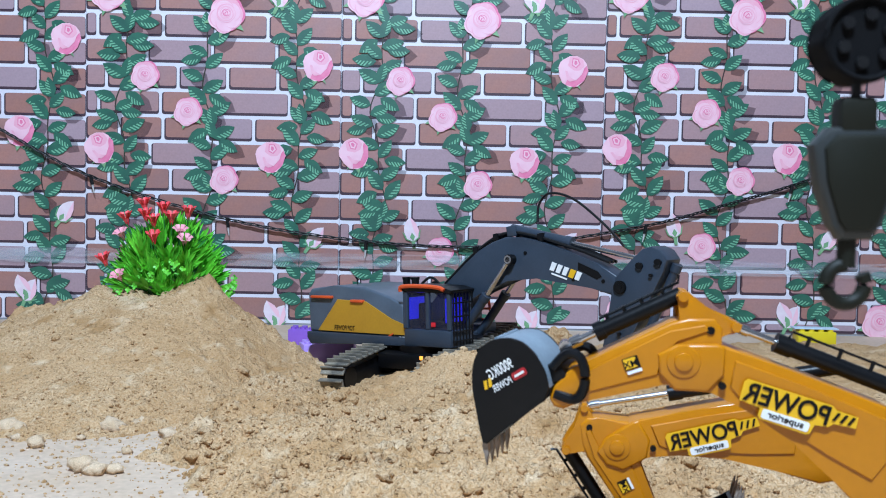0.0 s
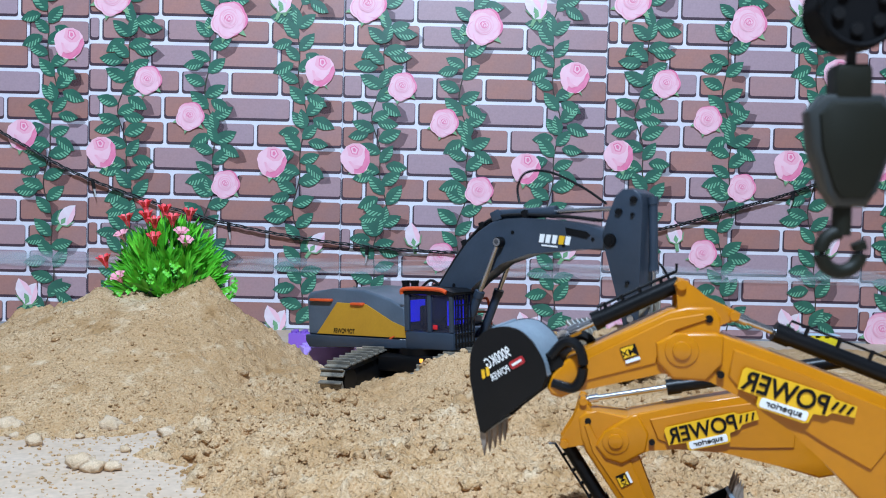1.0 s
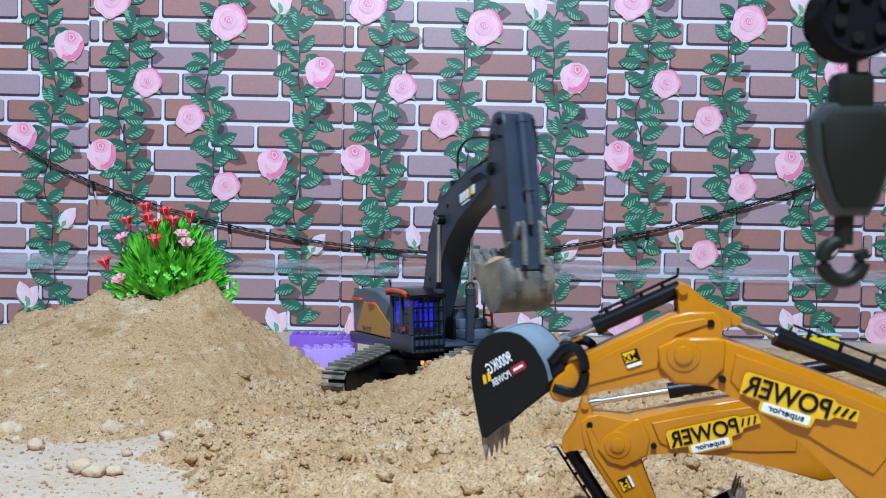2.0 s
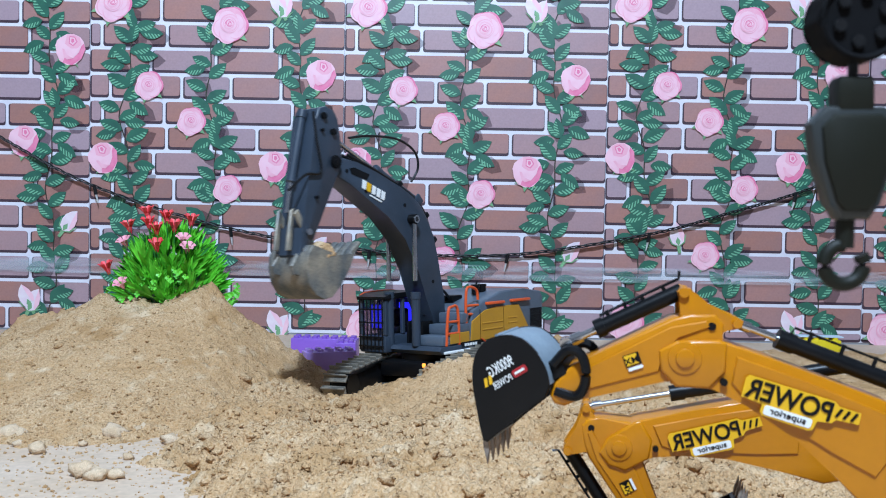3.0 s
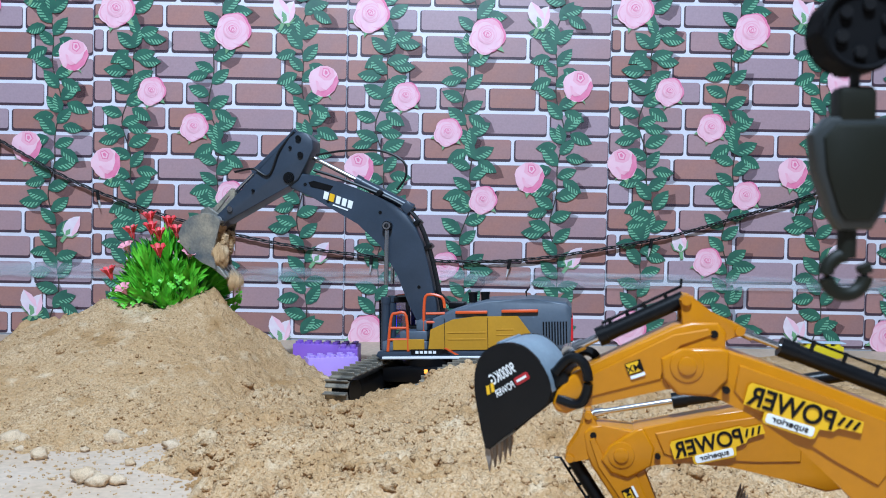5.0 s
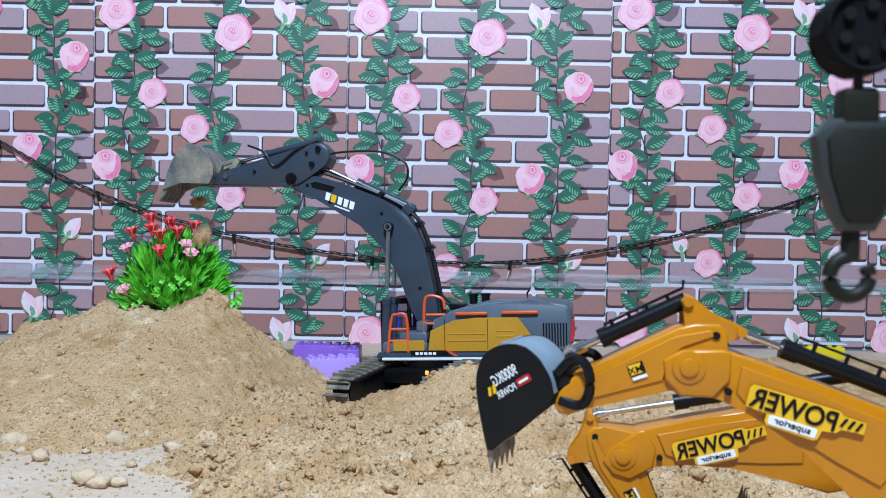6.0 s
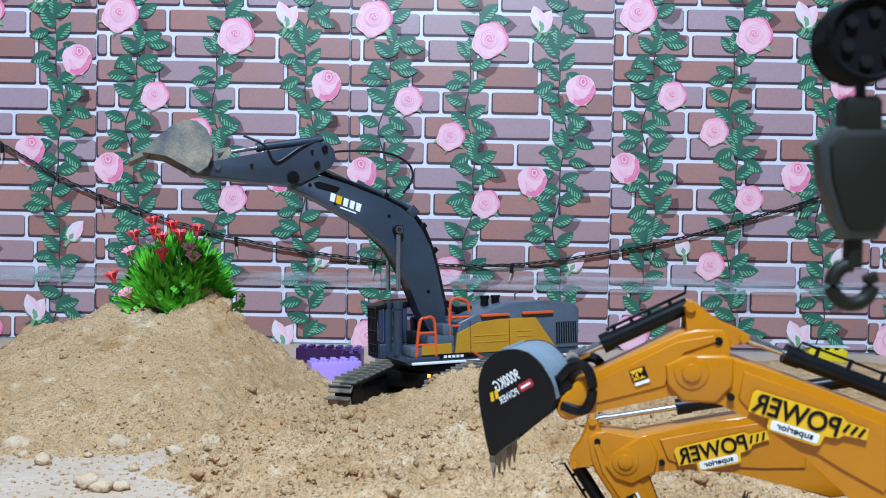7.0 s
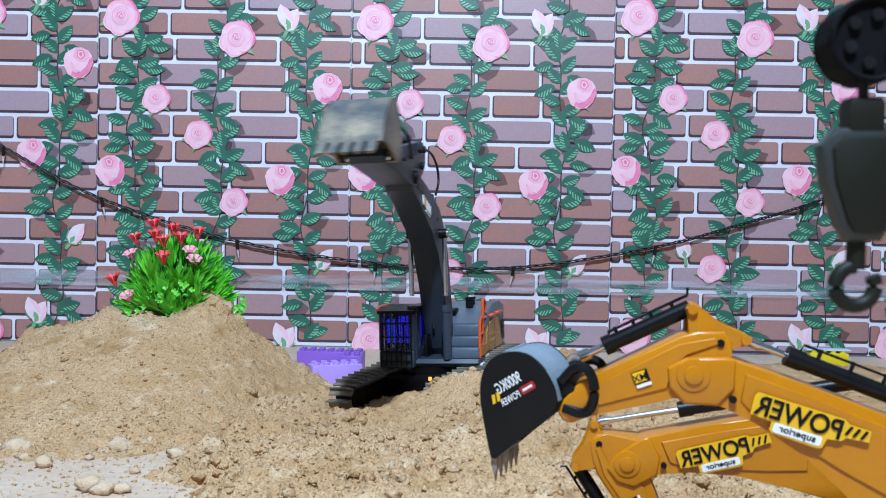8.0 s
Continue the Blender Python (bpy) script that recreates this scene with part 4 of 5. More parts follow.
    bm = bmesh.new()
    tube(bm, [(-0.14, -0.02, 0.13), (-0.139, -0.02, 0.141), (-0.143, -0.02, 0.146)], 0.0016, 6)
    part("antenna", bm, M_DARK, house)
    # steps and boxes on the ladder side
    bm = bmesh.new()
    box(bm, 0.0, 0.066, 0.024, 0.072, 0.058, 0.073, 0.002)
    box(bm, 0.0, 0.040, 0.024, 0.072, 0.073, 0.088, 0.002)
    box(bm, 0.0, 0.016, 0.024, 0.070, 0.088, 0.104, 0.002)
    part("step_box", bm, M_GREYLIGHT, house)
    bm = bmesh.new()
    box(bm, 0.004, 0.05, 0.0722, 0.0738, 0.060, 0.076, 0.0006, 1)
    part("step_panel", bm, M_OCHRE, house)
    for pts in ([(0.058, 0.072, 0.058), (0.052, 0.072, 0.108), (0.044, 0.072, 0.115), (0.03, 0.072, 0.111), (0.028, 0.072, 0.058)],
                [(0.005, 0.068, 0.088), (0.004, 0.068, 0.125), (-0.001, 0.068, 0.142), (-0.022, 0.068, 0.138), (-0.026, 0.068, 0.122)]):
        bm = bmesh.new()
        tube(bm, smooth_line(pts, 4), 0.0022, 8)
        (xa, ya, za), (xb, yb, zb) = pts[0], pts[-1]
        for f in (0.35, 0.7):
            za2 = za + (pts[1][2] - za) * f
            tube(bm, [(xa - 0.005 * f, ya, za2), (xb, ya, za2)], 0.002, 8)
        part("orange_rail", bm, M_ORANGE, house, "bright orange hand rail")
    # cab on the other side
    bm = bmesh.new()
    box(bm, 0.0, 0.086, -0.075, -0.021, 0.046, 0.072, 0.003)
    part("cab_floor", bm, M_GREY, house)
    for x, z0, z1 in ((0.004, 0.072, 0.128), (0.082, 0.072, 0.126), (0.044, 0.072, 0.128)):
        for y in (-0.072, -0.024):
            bm = bmesh.new()
            box(bm, x - 0.0032, x + 0.0032, y - 0.003, y + 0.003, z0, z1, 0.001, 1)
            part("cab_post", bm, M_GREY, house)
    bm = bmesh.new()
    box(bm, -0.002, 0.002, -0.074, -0.022, 0.072, 0.128, 0.001, 1)
    part("cab_back", bm, M_GREY, house)
    bm = bmesh.new()
    prism(bm, [(-4, 128), (-2, 135), (10, 138), (72, 136), (90, 131), (88, 126)], -0.077, -0.019, 0.002)
    part("cab_roof", bm, M_DARK, house)
    bm = bmesh.new()
    tube(bm, smooth_line([(-0.003, -0.077, 0.128), (0.0, -0.0785, 0.135), (0.03, -0.0785, 0.1365), (0.066, -0.0785, 0.135), (0.078, -0.0785, 0.131)], 4), 0.0032, 8)
    part("roof_edge", bm, M_ORANGE, house, "orange roof edge bar")
    bm = bmesh.new()
    box(bm, 0.008, 0.079, -0.0725, -0.0715, 0.072, 0.127)
    box(bm, 0.0815, 0.0825, -0.07, -0.026, 0.07, 0.125)
    part("cab_glass", bm, M_GLASS, house, "dark tinted cab glass")
    bm = bmesh.new()
    for k in range(7):
        y = -0.071 + k * 0.0077
        rod(bm, (0.0885, y, 0.05), (0.0885, y, 0.130), 0.0011, 6)
    for z in (0.056, 0.07, 0.092, 0.112, 0.128):
        rod(bm, (0.0885, -0.0725, z), (0.0885, -0.0235, z), 0.0012, 6)
    part("cab_grille", bm, M_DARK, house, "black wire guard over the cab front")
    bm = bmesh.new()
    for k in range(5):
        y = -0.066 + k * 0.009
        box(bm, 0.070, 0.071, y, y + 0.0052, 0.082, 0.118)
    box(bm, 0.012, 0.066, -0.056, -0.050, 0.1255, 0.1275)
    # added back panel glows in place of blue light falling inside the cab
    box(bm, 0.0035, 0.0045, -0.066, -0.030, 0.085, 0.118)
    part("blue_lamp_bars", bm, M_BLUEGLOW, house, "lit blue light bars and an added glowing panel inside the cab")
    bm = bmesh.new()
    box(bm, 0.02, 0.045, -0.062, -0.034, 0.072, 0.082, 0.003)
    box(bm, 0.017, 0.024, -0.062, -0.034, 0.08, 0.11, 0.003)
    part("driver_seat", bm, M_DARK, house)
    bm = bmesh.new()
    box(bm, 0.05, 0.058, -0.0745, -0.0725, 0.076, 0.083, 0.001)
    part("red_button", bm, M_RED, house)
    for pts in ([(-0.03, -0.012, 0.12), (0.0, -0.01, 0.146), (0.02, -0.006, 0.13), (0.03, -0.004, 0.10)], [(-0.03, 0.012, 0.12), (-0.006, 0.012, 0.138), (0.012, 0.008, 0.118), (0.025, 0.004, 0.10)]):
        bm = bmesh.new()
        tube(bm, smooth_line(pts, 5), 0.0022, 7)
        part("hose", bm, M_CABLE, house)
    bm = bmesh.new()
    box(bm, 0.004, 0.045, -0.016, -0.011, 0.055, 0.092, 0.002)
    box(bm, 0.004, 0.045, 0.011, 0.016, 0.055, 0.092, 0.002)
    part("boom_bracket", bm, M_DARK, house)
    for o in (house, *house.children_recursive):
        moved = o.matrix_basis.to_euler().z
        if abs(moved) < 1e-6 and o.matrix_basis.translation.length < 1e-6:
            for v in o.data.vertices:
                v.co.x = v.co.x * 1.04 + 0.0045
        else:
            o.location.x = o.location.x * 1.04 + 0.0045
    ways["house"] = house

    # boom
    shape = [(-8, -8), (51, 9), (98, 29), (152, 40), (201, 33), (284, 6), (316, -10), (328, -8), (333, 2), (328, 15), (300, 37), (267, 57), (213, 85), (186, 95.5), (160, 101), (135, 98), (110, 90), (82, 76), (23, 42), (-10, 15)]
    bm = bmesh.new()
    prism(bm, shape, -0.019, 0.019, 0.0025)
    boom = part("boom", bm, M_GREY, ex)
    for sy in (-1, 1):
        bm = bmesh.new()
        rod(bm, (PIN_C[0], sy * 0.018, PIN_C[1]), (PIN_C[0], sy * 0.030, PIN_C[1]), 0.0075, 16)
        rod(bm, (PIN_C[0], sy * 0.029, PIN_C[1]), (PIN_C[0], sy * 0.032, PIN_C[1]), 0.004, 6)
        part("boom_pin", bm, M_DARK, boom)
        bm = bmesh.new()
        rod(bm, (L_BOOM, sy * 0.018, 0), (L_BOOM, sy * 0.025, 0), 0.009, 18)
        rod(bm, (L_BOOM, sy * 0.024, 0), (L_BOOM, sy * 0.0275, 0), 0.0042, 6)
        part("boom_pin", bm, M_DARK, boom)
        for a, b in ((190, 72), (305, 12), (260, 22), (62, 40)):
            bm = bmesh.new()
            rod(bm, (a / 1000, sy * 0.0185, b / 1000), (a / 1000, sy * 0.0198, b / 1000), 0.0028, 10)
            part("boom_screw", bm, M_DARK, boom)
        bm = bmesh.new()
        prism(bm, [(272, 44), (300, 26), (304, 18), (296, 16), (270, 34)], *sorted((sy * 0.0185, sy * 0.0196)))
        part("boom_slot", bm, M_DARK, boom)
        # maker's mark as plain shapes
        for k, (w, mt) in enumerate(((10, M_WHITE), (11, M_MARKYELLOW), (9.5, M_WHITE), (9.5, M_WHITE), (10, M_WHITE))):
            bm = bmesh.new()
            prism(bm, [(0, 0), ((w - 1.5) * 0.84, 0), ((w + 1) * 0.84, 12), (1.2, 12)], -0.0005, 0.0005)
            part("mark_block", bm, mt, boom, m=pose(0.262 - k * 0.0092, sy * 0.0197, 0.022 + k * 0.0049, 0, 28, 0))
        bm = bmesh.new()
        prism(bm, [(0, 0), (26, 0), (26, 2.2), (0, 2.2)], -0.0005, 0.0005)
        part("mark_line", bm, M_WHITE, boom, m=pose(0.227, sy * 0.0197, 0.035, 0, 28, 0))
    for off in (-0.010, 0.0, 0.010):
        bm = bmesh.new()
        tube(bm, smooth_line([(0.01, off, 0.04), (0.08, off, 0.081), (0.128, off, 0.102), (0.16, off, 0.107), (0.20, off, 0.096), (0.27, off, 0.062), (0.315, off, 0.036)], 6), 0.0024, 7)
        part("boom_hose", bm, M_CABLE, boom)
    for a, b in ((0.10, 0.090), (0.14, 0.102), (0.215, 0.088)):
        bm = bmesh.new()
        box(bm, a - 0.004, a + 0.004, -0.015, 0.015, b - 0.006, b + 0.008, 0.001)
        part("hose_clip", bm, M_DARK, boom)
    bm = bmesh.new()
    tube(bm, smooth_line([(0.20, 0.012, 0.115), (0.206, 0.014, 0.140), (0.228, 0.013, 0.152), (0.265, 0.012, 0.135), (0.305, 0.01, 0.092), (0.330, 0.01, 0.055)], 7), 0.0019, 7)
    part("loose_hose", bm, M_CABLE, boom, "thin looped black hose")
    bm = bmesh.new()
    for sy in (-1, 1):
        box(bm, BARREL_ON_BOOM[0] - 0.008, BARREL_ON_BOOM[0] + 0.008, sy * 0.011 - 0.0025, sy * 0.011 + 0.0025, 0.10, BARREL_ON_BOOM[1] + 0.006, 0.0015)
    part("cylinder_lug", bm, M_GREY, boom)
    ways["boom"] = boom

    # stick
    bm = bmesh.new()
    prism(bm, [(163, -8), (170, -1), (165, 8), (138, 12), (105, 20), (40, 36), (-40, 55), (-58, 57), (-70, 46), (-73, 32), (-66, 20), (-45, 8), (-14, -10), (8, -11)], -0.0225, 0.0225, 0.0025)
    stick = part("stick", bm, M_GREY, ex)
    for sy in (-1, 1):
        for a, b, r in ((0, 0, 8.5), (PIN_Q[0] * 1000, PIN_Q[1] * 1000, 5), (153, 0, 6.5), (125, 6, 5), (-52, 46, 5), (70, 12, 2.6), (-30, 40, 2.6)):
            bm = bmesh.new()
            rod(bm, (a / 1000, sy * 0.022, b / 1000), (a / 1000, sy * 0.0265, b / 1000), r / 1000, 14)
            part("stick_pin", bm, M_STEEL if a in (153, 125) else M_DARK, stick)
    bm = bmesh.new()
    rod(bm, (-0.045, 0, 0.062), (0.058, 0, 0.042), 0.0060, 14)
    rod(bm, (-0.052, 0, 0.063), (-0.040, 0, 0.061), 0.0072, 14)
    rod(bm, (0.052, 0, 0.0432), (0.060, 0, 0.0416), 0.0070, 14)
    part("bucket_cylinder", bm, M_GREY, stick)
    bm = bmesh.new()
    rod(bm, (0.058, 0, 0.042), (0.107, 0, 0.031), 0.0032, 12)
    part("bucket_rod", bm, M_STEEL, stick)
    bm = bmesh.new()
    for sy in (-1, 1):
        prism(bm, [(101, 30), (111, 34), (130, 6), (122, 0)], sy * 0.017 - 0.002, sy * 0.017 + 0.002, 0.001, 1)
        prism(bm, [(101, 33), (107, 37), (165, 22), (161, 14)], sy * 0.012 - 0.002, sy * 0.012 + 0.002, 0.001, 1)
    part("link_plate", bm, M_WORN, stick)
    bm = bmesh.new()
    tube(bm, smooth_line([(-0.05, 0.018, 0.06), (-0.01, 0.025, 0.045), (0.03, 0.025, 0.02), (0.05, 0.025, 0.042), (0.085, 0.018, 0.055)], 6), 0.0019, 7)
    part("stick_hose", bm, M_CABLE, stick)
    for o in (stick, *stick.children_recursive):
        for v in o.data.vertices:
            v.co.x *= 0.87 if v.co.x > 0 else 0.86
    ways["stick"] = stick

    # bucket: curved shell between two cheeks, teeth along the lip
    shell = [(2, -6), (-8, 4), (-11, 18), (-8, 36), (1, 49), (14, 56), (28, 54), (42, 43), (56, 26), (68, 6)]
    bm = bmesh.new()
    half = 0.035
    inner = [(x * 0.93 + 3, z * 0.93 + 1) for x, z in shell]
    loops = []
    for pts in (shell, inner):
        loops.append([[bm.verts.new((x / 1000, y, z / 1000)) for x, z in pts] for y in (-half, half)])
    for i in range(len(shell) - 1):
        bm.faces.new((loops[0][0][i], loops[0][0][i + 1], loops[0][1][i + 1], loops[0][1][i]))
        bm.faces.new((loops[1][0][i], loops[1][1][i], loops[1][1][i + 1], loops[1][0][i + 1]))
    for y in (0, 1):
        for i in range(len(shell) - 1):
            bm.faces.new((loops[0][y][i], loops[1][y][i], loops[1][y][i + 1], loops[0][y][i + 1]))
    for i in (0, len(shell) - 1):
        bm.faces.new((loops[0][0][i], loops[0][1][i], loops[1][1][i], loops[1][0][i]))
    bucket = part("bucket", bm, M_WORN, ex, "scuffed sandy steel bucket")
    for y in (-half, half):
        bm = bmesh.new()
        prism(bm, [(2, -6), (-8, 4), (-11, 18), (-8, 36), (1, 49), (14, 56), (28, 54), (42, 43), (56, 26), (68, 6), (40, 8), (18, 0)], y - 0.0018, y + 0.0018, 0.0006, 1)
        part("bucket_cheek", bm, M_WORN, bucket)
    for k in range(5):
        y = -half + 0.007 + k * (2 * half - 0.014) / 4
        bm = bmesh.new()
        prism(bm, [(58, 16), (66, 12), (82, -5), (79, -7), (63, 4)], y - 0.0052, y + 0.0052, 0.001, 1)
        part("bucket_tooth", bm, M_WORN, bucket)
    for y in (-0.018, 0.018):
        bm = bmesh.new()
        prism(bm, [(-9, 2), (-20, 16), (-17, 26), (-4, 30), (10, 4), (6, -6)], y - 0.003, y + 0.003, 0.001, 1)
        part("bucket_lug", bm, M_WORN, bucket)
    for o in (bucket, *bucket.children_recursive):
        for v in o.data.vertices:
            v.co.x, v.co.z = v.co.x * 1.17, v.co.z * 1.17
    ways["bucket"] = bucket

    # rams that follow the boom and the stick
    for key, r, ln, rod_len in (("boom_left", 0.0068, 0.072, 0.092), ("boom_right", 0.0068, 0.072, 0.092), ("arm", 0.0078, 0.095, 0.125)):
        bm = bmesh.new()
        rod(bm, (-0.006, 0, 0), (ln, 0, 0), r, 16)
        rod(bm, (ln - 0.008, 0, 0), (ln + 0.002, 0, 0), r * 1.16, 16)
        ways[key + "_barrel"] = part("ram_barrel", bm, M_GREY, ex)
        bm = bmesh.new()
        rod(bm, (-0.002, 0, 0), (rod_len, 0, 0), 0.0036, 12)
        rod(bm, (0, -0.006, 0), (0, 0.006, 0), 0.0062, 12)
        ways[key + "_rod"] = part("ram_rod", bm, M_STEEL, ex, "bright steel ram rod")
    return ex, ways


EXCAVATOR, WAYS = crawler_excavator()


# ---- sand carried in the bucket, in clods ----
def clods():
    rnd = random.Random(9)
    out = []
    for k in range(9):
        bm = bmesh.new()
        bmesh.ops.create_icosphere(bm, subdivisions=3, radius=1)
        r = rnd.uniform(0.012, 0.017)
        for v in bm.verts:
            n = v.co.normalized()
            v.co = n * r * (1 + 0.28 * noise.noise(n * 1.6 + Vector((k * 9, 0, 0))) + 0.22 * noise.noise(n * 5 + Vector((k * 5, 3, 0))) + 0.10 * noise.noise(n * 14))
            v.co.z *= 0.8
        ob = part("sand_clod", bm, M_SAND)
        tagged(ob, "crumbling clod of damp tan sand carried in the bucket", "sand", "sand clods in the bucket")
        spot = Vector((0.010 + 0.018 * (k % 3) + rnd.uniform(-0.004, 0.004), -0.020 + 0.020 * (k // 3), 0.012 + rnd.uniform(-0.004, 0.010) - 0.004 * (k % 3)))
        out.append((ob, spot, 4.85 + 0.14 * ((k * 4) % 9), rnd.uniform(-0.02, 0.02), rnd.uniform(-0.03, 0.03)))
    return out


CLODS = clods()


# ---- yellow toy excavators close to the lens ----
def yellow_excavator(at, boom_turn, stick_turn, bucket_turn, group, lean, turn):
    """Built round its knuckle pin; turns in degrees, anticlockwise as seen from the side that shows."""
    root = thing("yellow_excavator", "amber-yellow plastic toy excavator with a black bucket in the sand", "excavator", pose(*at, 0, -lean, turn), group)
    W = 0.030
    boom_m, stick_m = pose(0, 0, 0, 0, -boom_turn, 0), pose(0, 0, 0, 0, -stick_turn, 0)
    # boom
    bm = bmesh.new()
    prism(bm, [(-6, -14.5), (16, -14.5), (32, -23.5), (56, -38.5), (78, -58), (100, -80), (150, -96), (160, -92), (163, -82), (150, -62), (128, -38), (103, -18.5), (60, -4), (20, 9), (8, 9), (-2, 4)], 0.002, W - 0.002, 0.0016, 3)
    boom = part("boom", bm, M_YELLOW, root, m=boom_m)
    bm = bmesh.new()
    prism(bm, [(-13, 3), (-4, 8.5), (17, 9.8), (21, 8.5), (21, -6), (13, -15.5), (-4, -15.5), (-12, -7)], 0.0, W, 0.0018, 3)
    part("knuckle_fork", bm, M_YELLOW, boom)
    for y in (0.0008, W - 0.0026):
        bm = bmesh.new()
        prism(bm, [(26, 2), (60, -9), (102, -24), (112, -32), (96, -56), (74, -44), (52, -31), (30, -19), (24, -12)], y, y + 0.0018, 0.0007, 1)
        part("boom_rim", bm, M_YELLOW, boom)
    # fork pin
    for y0, y1 in ((-0.0022, 0.001), (W - 0.001, W + 0.0022)):
        bm = bmesh.new()
        rod(bm, (0, max(y0, -0.0009), 0), (0, min(y1, W + 0.0009), 0), 0.0086, 32)
        rod(bm, (0, y0, 0), (0, y1, 0), 0.0048, 24)
        bmesh.ops.bevel(bm, geom=[e for e in bm.edges if e.calc_face_angle(0) > 1], offset=0.0006, segments=2, affect="EDGES", profile=0.5)
        part("knuckle_pin", bm, M_YELLOW, boom)
    for x, z in ((20, -11.5), (120, -52)):
        bm = bmesh.new()
        rod(bm, (x / 1000, -0.0008, z / 1000), (x / 1000, W + 0.0008, z / 1000), 0.0019, 14)
        part("screw", bm, M_DARK, boom)
    # sticker
    sm = pose(0.0545, -0.0014, -0.0192, 0, 14.8, 0)
    bm = bmesh.new()
    prism(bm, [(-25.5, -5.4), (-26, 4.4), (-24.5, 6.4), (19, 6.2), (21.5, 4.4), (32.5, 4.2), (33, -1.6), (22, -2.6), (20, -5), (13.5, -6), (12.5, -11), (10.5, -12), (-13, -11.6), (-14.5, -10), (-14.5, -6)], 0.0, 0.0004)
    st = part("sticker", bm, M_MARKYELLOW, boom, "yellow sticker", m=sm)
    bm = bmesh.new()
    prism(bm, rounded_rect(-13, 11.2, -10.8, -5.8, 1.2), -0.0003, 0.0)
    part("sticker_band", bm, M_WHITE, st)
    words("lettering", "POWER", 0.0102, M_DARK, st, pose(-0.003, -0.0006, 0.0004, 90, 0, 0), width=0.0435, label="mirrored black lettering POWER", heavy=0.02)
    words("lettering", "superior", 0.0042, M_DARK, st, pose(-0.001, -0.0006, -0.0084, 90, 0, 0), width=0.0185, label="mirrored dark lettering superior", heavy=0.02)
    for k in range(3):
        bm = bmesh.new()
        prism(bm, [(0, -2), (1.4, -2), (3.2, 2.6), (1.8, 2.6)], -0.0006, -0.0003)
        part("slash_mark", bm, M_DARK, st, m=pose(0.0205 + k * 0.0038, 0, 0.0010, 0, 0, 0))
    # arm ram on the boom's back
    s, b = stick_m @ Vector((0.0265, W / 2, 0.0165)), boom_m @ Vector((0.150, W / 2, -0.0245))
    d = b - s
    ln = d.length
    ram = Matrix.Translation(s) @ pose(0, 0, 0, 0, -math.degrees(math.atan2(d.z, d.x)), 0)
    bm = bmesh.new()
    rod(bm, (0, 0, 0), (0.065, 0, 0), 0.0019, 14)
    rod(bm, (0, -0.004, 0), (0, 0.004, 0), 0.0032, 14)
    rod(bm, (0.004, 0, 0), (0.010, 0, 0), 0.0028, 14)
    part("ram_rod", bm, M_STEEL, root, "bright steel ram rod", m=ram)
    start = 0.0255 if stick_turn < 40 else 0.056
    bm = bmesh.new()
    rod(bm, (start, 0, 0), (ln, 0, 0), 0.0045, 18)
    rod(bm, (start - 0.001, 0, 0), (start + 0.008, 0, 0), 0.0053, 18)
    barrel = part("ram_barrel", bm, M_DARK, root, m=ram)
    if boom_turn < 10:
        bm = bmesh.new()
        z = 0.0085
        tube(bm, [(start + 0.004, -0.002, z * 0.4), (start + 0.005, -0.002, z), (ln - 0.004, -0.002, z)], 0.0008, 6)
        for k in range(5):
            x = start + 0.014 + k * 0.017
            if x < ln:
                tube(bm, [(x, -0.002, z * 0.3), (x, -0.002, z + 0.001)], 0.0011, 6)
        part("hose_rail", bm, M_DARK, barrel)

    # stick
    bm = bmesh.new()
    prism(bm, [(-70, -19), (-67, -12), (-58, -2.5), (-51, 0), (-5, 20.5), (4, 22), (17, 21.5), (21, 16), (20, 9), (14, -12), (2, -15), (-5, -14.5), (-10, -10.5), (-54, -21), (-63, -24.5), (-68, -23)], 0.003, W - 0.003, 0.0018, 3)
    stick = part("stick", bm, M_YELLOW, root, m=stick_m)
    bm = bmesh.new()
    prism(bm, [(-48, -3), (-6, 16), (12, 18.5), (14, 15), (-3, 11), (-12, 2), (-13, -7), (-52, -16)], 0.002, 0.0032, 0.0006, 1)
    part("stick_rim", bm, M_YELLOW, stick)
    for y0 in (0.004, W - 0.008):
        bm = bmesh.new()
        prism(bm, [(-2, 34), (1, 36.5), (5, 35.5), (7, 32), (14, 25.5), (28, 19.5), (31, 17.5), (30, 14.5), (26, 13), (20, 13), (19, 8), (12, 18), (-2, 20.5), (0, 27)], y0, y0 + 0.004, 0.001, 2)
        part("bell_crank", bm, M_YELLOW, stick)
    for x, z, r in ((1.5, 33.5, 2.6), (27.5, 16.5, 2.4)):
        bm = bmesh.new()
        rod(bm, (x / 1000, 0.002, z / 1000), (x / 1000, W - 0.002, z / 1000), r / 1000, 16)
        part("crank_pin", bm, M_YELLOW, stick)
    bm = bmesh.new()
    rod(bm, (0.0146, 0.0022, 0.0155), (0.0146, W - 0.0022, 0.0155), 0.0021, 14)
    part("screw", bm, M_DARK, stick)
    bm = bmesh.new()
    prism(bm, [(-4.2, -3), (-4.2, 3.4), (4.2, 3.4), (4.2, -3)], 0.0, 0.0004)
    badge = part("badge_sticker", bm, M_DARK, stick, "small black and yellow badge with letters", m=pose(-0.0265, 0.0014, -0.0005, 0, -17, 0))
    bm = bmesh.new()
    prism(bm, [(-3.8, -2.4), (-3.8, 3.0), (2.8, 3.0), (2.8, -2.4)], -0.0003, 0.0)
    part("badge_field", bm, M_MARKYELLOW, badge)
    words("lettering", "XM", 0.0036, M_DARK, badge, pose(-0.0007, -0.0005, 0, 90, 0, 0), mirrored=False)
